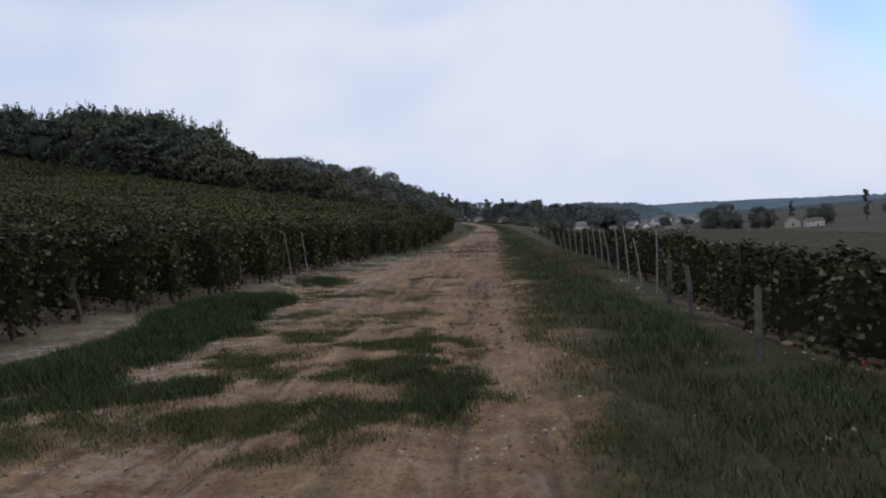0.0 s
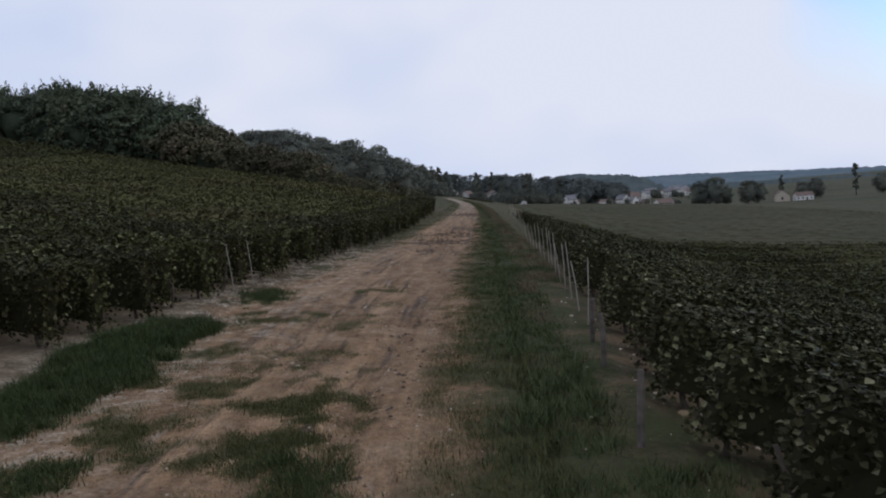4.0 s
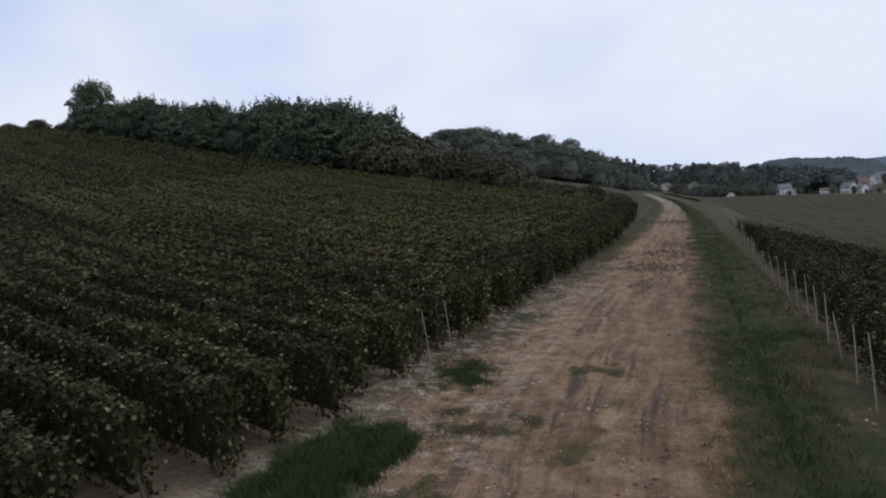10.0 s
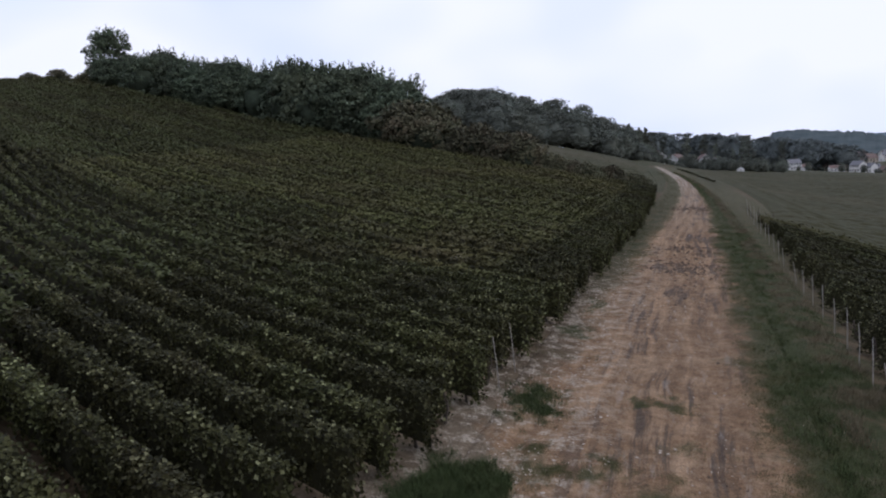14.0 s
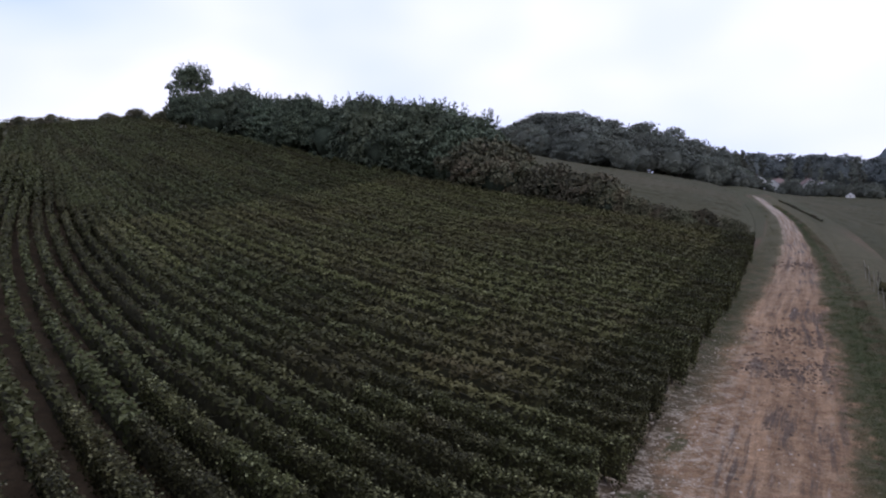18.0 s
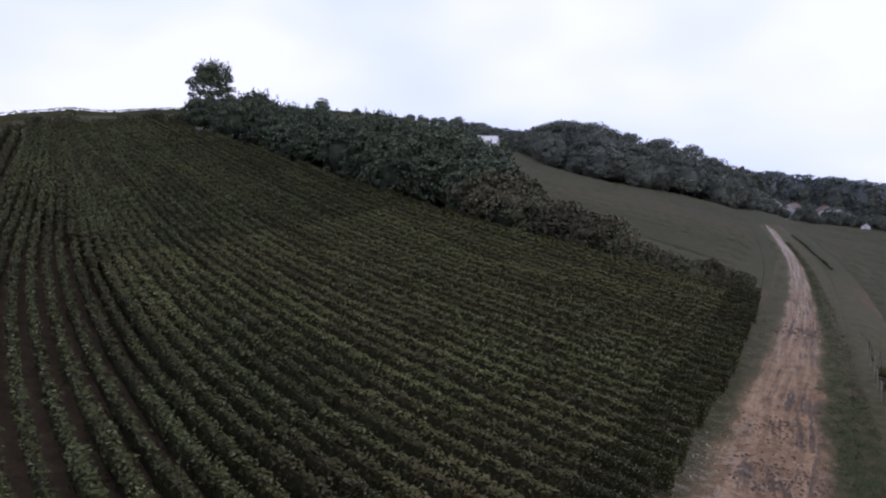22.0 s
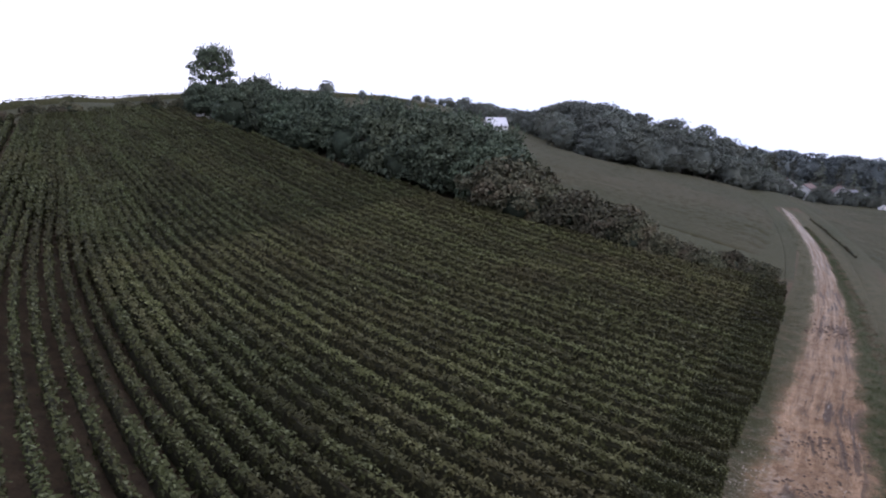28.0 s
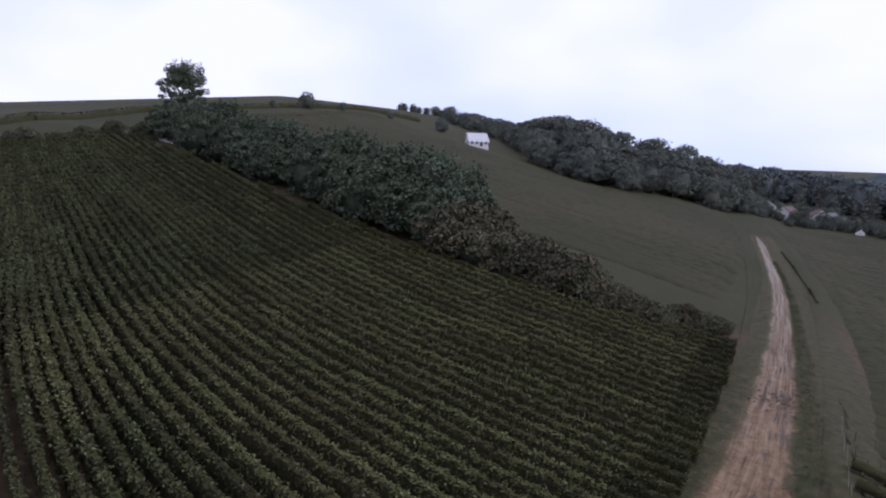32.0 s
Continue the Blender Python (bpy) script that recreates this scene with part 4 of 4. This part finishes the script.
# woods on the slope and round the village
for i in range(236):
    x = -125 + 138 * rng.random() ** 0.7
    edge = straight(EDGE, x)
    y = edge + 2 + 46 * rng.random() ** 1.4
    s = straight([(-110, 0.5), (-80, 0.7), (-64, 1.1), (-58, 1.25), (-20, 1.22), (-14, 1.1), (-6, 0.45), (40, 0.36)], x) * straight([(0, 0.52), (8, 0.72), (25, 1.0), (70, 1.05)], y - edge) * rng.uniform(0.74, 1.04)
    if abs(x + 0.29 * y - 0.8) < 1.8 and y < 178:
        s = min(s, 0.26)
    if abs(x + 0.405 * y) < 5 and y < 170:
        continue
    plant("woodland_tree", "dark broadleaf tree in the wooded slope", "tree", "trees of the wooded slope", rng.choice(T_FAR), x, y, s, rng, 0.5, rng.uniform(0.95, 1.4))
for i in range(12):
    x = rng.uniform(-34, -4)
    y = straight(EDGE, x) + rng.uniform(6, 40)
    plant("poplar", "slender tree rising from the wooded slope", "tree", "slender village trees", rng.choice(T_TALL), x, y, rng.uniform(0.7, 0.95), rng, 0.0, rng.uniform(0.7, 1.2))
for i in range(46):
    az, far = radians(rng.uniform(-2.5, 7.5)), rng.uniform(190, 202)
    plant("village_tree", "bushy green tree in a village garden", "tree", "trees of the village", rng.choice(T_FAR), far * math.sin(az), far * math.cos(az), rng.uniform(0.2, 0.4), rng, 0.3, rng.uniform(0.8, 1.2))
for i in range(17):
    az, far = radians(rng.uniform(-2.5, 8)), rng.uniform(196, 240)
    plant("poplar", "slender dark tree among the village houses", "tree", "slender village trees", rng.choice(T_TALL), far * math.sin(az), far * math.cos(az), rng.uniform(0.5, 0.95), rng, 0.0, rng.uniform(0.7, 1.2))
for i in range(64):
    az, far = rng.uniform(-7, 11.5), rng.uniform(285, 325)
    x, y = far * math.sin(radians(az)), far * math.cos(radians(az))
    top = straight([(-7, 17), (-1, 14.5), (2, 12.5), (5.5, 11), (8, 9.5), (11.5, 5)], az)
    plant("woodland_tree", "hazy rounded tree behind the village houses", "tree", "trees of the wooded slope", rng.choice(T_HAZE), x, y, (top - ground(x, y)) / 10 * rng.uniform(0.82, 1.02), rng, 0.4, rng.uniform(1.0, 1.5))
for i in range(90):
    az, far = radians(rng.uniform(4.5, 17.5)), rng.uniform(520, 740)
    x, y = far * math.sin(az), far * math.cos(az)
    plant("village_tree", "rounded tree between the village houses", "tree", "trees of the village", rng.choice(T_FAR), x, y, rng.uniform(0.4, 0.75), rng, 0.4)
for x, y, s in ((107, 338, 1.3), (113, 334, 1.45), (119, 340, 1.0), (127, 332, 1.15), (133, 336, 1.0), (152, 334, 0.9), (160, 338, 1.0), (100, 352, 0.5), (186, 330, 1.0), (196, 338, 0.9), (14, 300, 0.6), (30, 318, 0.6), (2, 290, 0.5), (46, 330, 0.5), (60, 345, 0.5), (72, 352, 0.55)):
    plant("garden_tree", "dense dark rounded tree in a garden below the vineyard", "tree", "garden trees", rng.choice(T_FAR), x, y, s, rng, 0.4)
plant("conifer", "tall pointed dark conifer beside a house", "tree", "", T_TALL[0], 172, 326, 1.35, rng)
plant("conifer", "short pointed dark conifer beside a pale house", "tree", "", T_TALL[1], 143, 334, 1.15, rng)
for x, y, s in ((-76, 51, 0.3), (-73, 49, 0.2), (-90, 130, 0.4), (-92, 122, 0.2), (-88, 140, 0.22), (-82, 150, 0.2), (-74, 160, 0.4), (-68, 166, 0.3)):
    plant("hill_bush", "rounded bush on the open hilltop field", "bush", "bushes on the hilltop", rng.choice(T_FAR), x, y, s, rng, 0.4)

# added dark clumps drawing the shaded side of the vine rows right of the bend
for k in range(28):
    u = k / 27
    y = 86 + 34 * u
    plant("row_end_shade", "low dark clump standing in for the shaded ends of the vine rows", "bush", "brambles beside the track", rng.choice(T_BUSH), road_x(y) + 3.1 - 0.9 * u + rng.uniform(-0.1, 0.1), y, rng.uniform(0.05, 0.1), rng, 0.02, 1.0)

# ---------- houses ----------


def box_faces(v, f, x0, x1, y0, y1, z0, z1):
    k = len(v)
    v += [(x0, y0, z0), (x1, y0, z0), (x1, y1, z0), (x0, y1, z0), (x0, y0, z1), (x1, y0, z1), (x1, y1, z1), (x0, y1, z1)]
    for q in ((0, 3, 2, 1), (4, 5, 6, 7), (0, 1, 5, 4), (1, 2, 6, 5), (2, 3, 7, 6), (3, 0, 4, 7)):
        f.append(tuple(k + i for i in q))


def box_mesh(name, x0, x1, y0, y1, z0, z1, m):
    v, f = [], []
    box_faces(v, f, x0, x1, y0, y1, z0, z1)
    return mesh_of(name, v, f, [m])


def house_parts(w, d, h, rise, wall, tile):
    """Gabled house, ridge along x: walls with gables, overhanging roof, windows, door, chimney."""
    v = [(-w / 2, -d / 2, -1.5), (w / 2, -d / 2, -1.5), (w / 2, d / 2, -1.5), (-w / 2, d / 2, -1.5), (-w / 2, -d / 2, h), (w / 2, -d / 2, h), (w / 2, d / 2, h), (-w / 2, d / 2, h), (-w / 2, 0, h + rise), (w / 2, 0, h + rise)]
    f = [(0, 1, 5, 4), (2, 3, 7, 6), (1, 2, 6, 9, 5), (3, 0, 4, 8, 7)]
    walls = mesh_of("wall", v, f, [wall])
    o, t = 0.4, 0.16
    k = rise / (d / 2)
    rv = []
    for dz in (0.02, t):
        for x in (-w / 2 - o, w / 2 + o):
            rv += [(x, -d / 2 - o, h - o * k + dz), (x, 0, h + rise + dz), (x, d / 2 + o, h - o * k + dz)]
    rf = [(6, 9, 10, 7), (7, 10, 11, 8), (0, 1, 4, 3), (1, 2, 5, 4), (0, 3, 9, 6), (2, 8, 11, 5), (0, 6, 7, 1), (1, 7, 8, 2), (3, 4, 10, 9), (4, 5, 11, 10)]
    roof = mesh_of("roof", rv, rf, [tile])
    window = box_mesh("window", -0.5, 0.5, -0.05, 0.05, 0, 1.25, M_GLASSY)
    door = box_mesh("door", -0.5, 0.5, -0.06, 0.06, 0, 2.05, M_BARK)
    chimney = box_mesh("chimney", -0.3, 0.3, -0.3, 0.3, 0, 1.5, M_TILE)
    return walls, roof, window, door, chimney, (w, d, h, rise)


HOUSES = [house_parts(9, 7, 4.2, 2.6, M_WALL, M_TILE), house_parts(11, 7.5, 3.2, 2.8, M_WALL2, M_TILE), house_parts(8, 6.5, 5.0, 2.5, M_WALL, M_SLATE), house_parts(12, 7, 3.4, 2.4, M_WALL, M_TILE), house_parts(8, 9, 1.9, 3.4, M_WALL, M_PALE)]


def house(label, kind, x, y, turn, scale, group):
    walls, roof, window, door, chimney, (w, d, h, rise) = HOUSES[kind]
    root = new("house")
    root.location = (x, y, ground(x, y))
    root.rotation_euler = (0, 0, radians(turn))
    root.scale = (scale, scale, scale)
    tagged(root, label, "house", group)
    child("wall", walls, root)
    r = child("roof", roof, root)
    child("chimney", chimney, r, Matrix.Translation((w * 0.3, 0.4, h + rise - 0.5)))
    child("door", door, root, Matrix.Translation((w * 0.12, -d / 2 - 0.02, 0)))
    for q in range(4):
        wx = -w / 2 + w * (q + 0.5) / 4
        if abs(wx - w * 0.12) > 1.0:
            child("window", window, root, Matrix.Translation((wx, -d / 2 - 0.02, 0.9)))
        if h > 4:
            child("window", window, root, Matrix.Translation((wx, -d / 2 - 0.02, h - 1.6)))
    for side in (-1, 1):
        child("window", window, root, Matrix.Translation((side * (w / 2 + 0.02), 0, 1.0)) @ pose(0, 0, 0, 0, 0, 90))


house("white gabled house with a pale roof on the hillside", 4, -62, 153, 38, 0.52, "")
house("low pale-roofed house among the hillside trees", 4, -51, 179, 12, 0.72, "")
house("large pale house with a tiled roof beside dark trees", 3, 93, 350, 25, 0.75, "")
house("narrow ochre house with a steep roof", 1, 141, 330, 70, 0.85, "")
house("low white house with a red roof at the field edge", 3, 147, 322, -5, 0.6, "")
house("small white shed among bushes above the vineyard", 4, -58, 64.5, 20, 0.18, "")
rng = random.Random(77)
for az, far, kind, size in ((-1.3, 204, 2, 0.5), (-0.1, 202, 0, 0.55), (0.9, 214, 2, 0.36), (1.9, 202, 0, 0.58), (2.6, 212, 2, 0.4), (3.4, 206, 2, 0.36), (4.4, 192, 4, 0.2), (5.5, 206, 0, 0.38)):
    house("white house among slender trees at the village edge", kind, far * math.sin(radians(az)), far * math.cos(radians(az)), rng.uniform(50, 110), size, "village houses")
for i in range(16):
    az, far = radians(7.2 + 0.42 * i + rng.uniform(-0.2, 0.2)), rng.uniform(262, 320)
    house("small white village house with a red tiled roof", rng.choice((0, 2, 3, 1)), far * math.sin(az), far * math.cos(az), rng.uniform(-60, 60), rng.uniform(0.36, 0.5), "village houses")
    plant("village_tree", "bushy green tree in a village garden", "tree", "trees of the village", rng.choice(T_FAR), (far - 14) * math.sin(az + 0.006), (far - 14) * math.cos(az), rng.uniform(0.16, 0.34), rng, 0.3)
for i in range(60):
    az, far = radians(rng.uniform(6.5, 16.6)), rng.uniform(540, 730)
    x, y = far * math.sin(az), far * math.cos(az)
    bx, by = x * 0.975 + rng.uniform(-9, 9), y * 0.975
    plant("village_tree", "rounded tree between the village houses", "tree", "trees of the village", rng.choice(T_FAR), bx, by, rng.uniform(0.3, 0.6), rng, 0.4)
    house("distant village house with a red tiled roof", rng.choice((0, 1, 2, 0)), x, y, rng.uniform(-60, 60), rng.uniform(0.7, 1.05), "far village houses")

# ---------- far hills ----------


def ridge(name, label, az0, az1, dist, tops, lump, material):
    """A wooded ridge round the valley: its crest follows tops (degrees, metres)."""
    verts, faces = [], []
    n, rows = 260, 7
    for i in range(n + 1):
        az = az0 + (az1 - az0) * i / n
        top = glide(tops, az)
        crest = lump * (noise.noise((az * 3.1, 1.0, 0.0)) + 0.6 * noise.noise((az * 9.0, 4.0, 0.0)))
        for j in range(rows):
            u = j / (rows - 1)
            d = dist * (0.72 + 0.28 * u)
            bottom = -60.0
            z = bottom + (top - bottom) * u ** 0.7 + crest * u + lump * 0.5 * noise.noise((az * 6.0, j * 1.7, 7.0)) * u
            verts.append((d * math.sin(radians(az)), d * math.cos(radians(az)), z))
    for i in range(n):
        for j in range(rows - 1):
            k = i * rows + j
            faces.append((k, k + rows, k + rows + 1, k + 1))
    me = mesh_of(name, verts, faces, [material], smooth=True)
    return tagged(new(name, me), label, "hill", kind="structure")


def hill_material(name, a, b, scale):
    m, n, l, bs = mat(name, 1.0, 0.0)
    g = n.new("ShaderNodeNewGeometry")
    l.new(ramp(n, l, noise_node(n, l, g.outputs["Position"], scale, 6.0, 0.6), [(0.35, a), (0.65, b)]), bs.inputs["Base Color"])
    return m


# both hill colours have the bluish haze of distance mixed in
M_HILL1 = hill_material("wooded_hill_haze", (0.066, 0.082, 0.084), (0.095, 0.112, 0.112), 0.05)
M_HILL2 = hill_material("haze_blue_hill", (0.09, 0.125, 0.15), (0.14, 0.17, 0.185), 0.006)
ridge("backdrop_ridge", "dark wooded ridge behind the village", -16, 15.5, 950, [(-16, 0), (4, 0), (5.5, 8), (7, 24), (8.5, 24), (10, 21), (12, 18), (13.2, 13), (14.6, 2), (15.5, -22)], 2.4, M_HILL1)
ridge("backdrop_ridge", "low dark wooded strip across the valley", 9, 48, 1500, [(9, -4), (18, -6), (25, -11), (48, -18)], 4.0, M_HILL1)
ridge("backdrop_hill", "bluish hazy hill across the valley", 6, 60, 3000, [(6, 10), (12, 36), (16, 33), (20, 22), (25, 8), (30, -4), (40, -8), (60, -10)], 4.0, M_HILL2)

# ---------- grass, stones and small things by the track ----------


def smooth_noise(x, y, f, k):
    return noise.noise((x * f, y * f, k))


def grass_stuff(name, label, spots, material, height, blades, seed, spread=0.07, thin=0.012):
    """Tufts of bent blades at spots (x, y, strength)."""
    r = random.Random(seed)
    verts, faces = [], []
    for x, y, s in spots:
        z = ground(x, y)
        a = x - road_x(y)
        if -3.05 < a < 2.45:
            z += track_z(a, y)
        for _ in range(blades):
            px, py = x + r.gauss(0, spread), y + r.gauss(0, spread)
            h = height * s * r.uniform(0.5, 1.2)
            q = r.uniform(0, 6.28)
            lx, ly = math.cos(q) * h * r.uniform(0.3, 1.3), math.sin(q) * h * r.uniform(0.3, 1.3)
            wx, wy = -math.sin(q) * thin, math.cos(q) * thin
            k = len(verts)
            verts += [(px - wx, py - wy, z - 0.02), (px + wx, py + wy, z - 0.02), (px + lx, py + ly, z + h)]
            faces.append((k, k + 1, k + 2))
    return tagged(new(name, mesh_of(name, verts, faces, [material])), label, "grass", kind="stuff")


rng = random.Random(31)
verge, lush, dry, turf, weeds = [], [], [], [], []
y = -2.0
while y < 110:
    step = 0.085 if y < 18 else (0.16 if y < 45 else 0.35)
    nf = narrow(y)
    for _ in range(15 if y < 18 else 14):
        a = rng.uniform(1.35, 3.9) * nf
        x = road_x(y) + a
        n1 = smooth_noise(x, y, 0.9, 2.0) + 0.5 * smooth_noise(x, y, 2.3, 5.0)
        right = min(1.0, max(0.0, (a / nf - 1.25) / 0.8))
        bare = a > 3.2 and 5.0 < y < 15
        if n1 + right * 0.6 > (0.18 if y < 7 else 0.06) and not bare:
            (dry if (a / nf > 2.9 and n1 < -0.02 and y > 10.5) else (lush if a / nf + n1 > (2.35 if y < 9 else 2.1) else verge)).append((x, y, (0.6 + 0.6 * right) * (1.0 + 0.9 * max(0.0, 1 - abs(y - 6.5) / 3.5) * (1 if a / nf > 2.2 else 0.3))))
    for _ in range(9):
        a = rng.uniform(-3.4, -1.6) * (1 if y < 45 else nf ** 0.5)
        x = road_x(y) + a
        if smooth_noise(x, y, 0.8, 8.0) > (0.18 if y < 28 else -0.1) and y > 17:
            verge.append((x, y, 0.6))
    y += step
for cx, cy, rx, ry, n, h in PATCHES:
    for _ in range(n):
        q, u = rng.uniform(0, 6.28), math.sqrt(rng.random())
        x, y = cx + rx * 1.4 * u * math.cos(q), cy + ry * 1.4 * u * math.sin(q)
        if turf_at(x, y) > rng.uniform(0.25, 0.6):
            (turf if h > 0.8 else weeds).append((x, y, h * rng.uniform(0.6, 1.1)))
for i in range(11000):
    y = 3 + 15 * rng.random() ** 1.6
    x = road_x(y) + rng.uniform(-3.4, 1.9)
    if turf_at(x, y) > rng.uniform(0.2, 0.6):
        weeds.append((x, y, rng.uniform(0.4, 0.8)))
grass_stuff("verge_grass", "uneven green grass on the verge of the track", verge, M_GRASS, 0.05, 26, 1, 0.09, 0.004)
grass_stuff("verge_turf", "dense dark green grass on the bank beside the vines", lush, M_BANK, 0.065, 24, 8, 0.09, 0.005)
grass_stuff("dry_grass", "bleached dry grass at the foot of the vine posts", dry, M_DRY, 0.12, 18, 2, 0.10, 0.005)
grass_stuff("track_weeds", "thin olive weeds spread over the middle of the track", weeds, M_GRASS, 0.05, 24, 6, 0.07, 0.004)
grass_stuff("track_grass", "short dark green weeds growing in the track", turf, M_TURF, 0.075, 26, 3, 0.08, 0.005)


def pebbles(name, label, spots, material, seed, flat=1.0):
    r = random.Random(seed)
    verts, faces = [], []
    for x, y, s in spots:
        a = x - road_x(y)
        z = ground(x, y) + (track_z(a, y) if -3.05 < a < 2.45 else 0.0)
        k = len(verts)
        q = r.uniform(0, 6.28)
        ca, sa = math.cos(q), math.sin(q)
        for dx, dy, dz in ((1, 0, 0.1), (0.3, 0.75, 0), (-0.9, 0.35, 0.1), (-0.6, -0.7, 0), (0.5, -0.65, 0.05), (0.1, 0.1, 0.75), (-0.25, -0.1, 0.65)):
            dx, dy, dz = dx * s * r.uniform(0.75, 1.25), dy * s * r.uniform(0.75, 1.25), dz * s * r.uniform(0.6, 1.2) * flat
            verts.append((x + dx * ca - dy * sa, y + dx * sa + dy * ca, z + dz - 0.15 * s))
        for t in ((0, 1, 5), (1, 2, 5), (2, 6, 5), (2, 3, 6), (3, 4, 6), (4, 5, 6), (4, 0, 5)):
            faces.append(tuple(k + i for i in t))
    return tagged(new(name, mesh_of(name, verts, faces, [material])), label, "stones", kind="stuff")


chalk, clods = [], []
for i in range(420):
    y = 3.5 + 11 * rng.random()
    x = road_x(y) + rng.uniform(3.0, 4.5)
    if smooth_noise(x, y, 1.6, 12.0) > -0.1:
        (chalk if rng.random() < 0.3 else clods).append((x, y, 0.008 + 0.03 * rng.random() ** 3))
for i in range(4200):
    y = 2.5 + 40 * rng.random() ** 1.3
    clods.append((road_x(y) + rng.uniform(-3.0, 1.9) * narrow(y), y, 0.006 + 0.02 * rng.random() ** 3))
for i in range(5200):
    y = 3 + 45 * rng.random() ** 1.5
    u = rng.random()
    a = rng.uniform(-3.6, -1.9) if u < 0.5 else (rng.gauss(0.85, 0.3) if u < 0.75 else rng.uniform(-3, 3.9))
    x = road_x(y) + a
    if smooth_noise(x, y, 1.3, 20.0) > -0.05:
        chalk.append((x, y, 0.006 + 0.02 * rng.random() ** 4))
for i in range(900):
    y = rng.uniform(9, 27)
    x = road_x(y) - 1.7 - 2.0 * rng.random()
    if smooth_noise(x, y, 1.0, 44.4) > 0.0:
        chalk.append((x, y, 0.012 + 0.022 * rng.random() ** 2))
for i in range(250):
    y = rng.uniform(20, 36)
    x = road_x(y) - 1.8 - 1.0 * rng.random()
    if smooth_noise(x, y, 0.9, 44.4) > 0.0:
        chalk.append((x, y, 0.016 + 0.045 * rng.random() ** 2))
for i in range(420):
    y = rng.choice((rng.gauss(36.8, 0.7), rng.gauss(31.8, 0.8), rng.gauss(54.5, 1.0)))
    clods.append((road_x(y) + rng.gauss(-0.15, 0.75), y, 0.035 + 0.09 * rng.random() ** 2))
for i in range(520):
    y = rng.choice((rng.gauss(36.8, 2.0), rng.gauss(31.8, 1.6), rng.gauss(27, 3), rng.uniform(4, 12), rng.gauss(55, 2)))
    a = rng.gauss(0.1, 0.85) if y > 14 else rng.gauss(0.9, 0.3)
    clods.append((road_x(y) + a, y, (0.02 + 0.07 * rng.random() ** 2) if y > 14 else 0.02 + 0.03 * rng.random()))
slabs = []
for i in range(1500):
    y = rng.uniform(7, 34)
    x = road_x(y) + rng.choice((rng.uniform(-3.5, -1.5), rng.gauss(-0.9, 0.9)))
    if smooth_noise(x, y, 0.7, 51.0) + 0.6 * smooth_noise(x, y, 2.1, 52.0) > 0.08:
        slabs.append((x, y, 0.02 + 0.05 * rng.random() ** 2))
pebbles("chalk_slabs", "flat broken chalk pieces trodden into the shoulder of the track", slabs, M_STONE, 14, 0.4)
pebbles("chalk_stones", "small pale chalk stones strewn over the track", chalk, M_STONE, 4)
pebbles("mud_clods", "dark churned mud clods in the wheel ruts", clods, M_CLOD, 5)


M_OCHRE = plain("ochre_stone", (0.24, 0.17, 0.10), 0.9, 10.0)


def boulder(label, x, y, s, m):
    r = random.Random(int(x * 100 + y))
    bm = bmesh.new()
    bmesh.ops.create_icosphere(bm, subdivisions=2, radius=s)
    for v in bm.verts:
        v.co *= r.uniform(0.85, 1.12)
        v.co.z *= 0.65
    me = bpy.data.meshes.new("stone")
    bm.to_mesh(me)
    bm.free()
    me.materials.append(m)
    o = new("stone", me)
    o.location = (x, y, ground(x, y) + s * 0.3)
    return tagged(o, label, "stone", "loose stones")


for x, y, s in ((3.0, 11.0, 0.035), (3.65, 6.5, 0.03), (3.3, 6.9, 0.026), (1.2, 6.4, 0.022), (3.4, 5.9, 0.024)):
    boulder("pale chalk stone lying on bare soil", x, y, s, M_STONE)
boulder("rounded ochre stone beside the vine posts", 3.42, 6.3, 0.06, M_OCHRE)
M_RED = plain("red_plastic", (0.42, 0.06, 0.045), 0.4, 8.0, 0.2)
v, f = [], []
tube(v, f, (-0.09, 0, 0.03), (0.05, 0.02, 0.05), 0.022, 0.024, 8)
tube(v, f, (0.05, 0.02, 0.05), (0.11, 0.03, 0.09), 0.03, 0.012, 8)
red = new("plastic_tube", mesh_of("plastic_tube", v, f, [M_RED]))
red.scale = (0.6, 0.6, 0.6)
red.location = (3.9, 5.9, ground(3.9, 5.9))
tagged(red, "short red plastic tube lying under the vines", "litter")
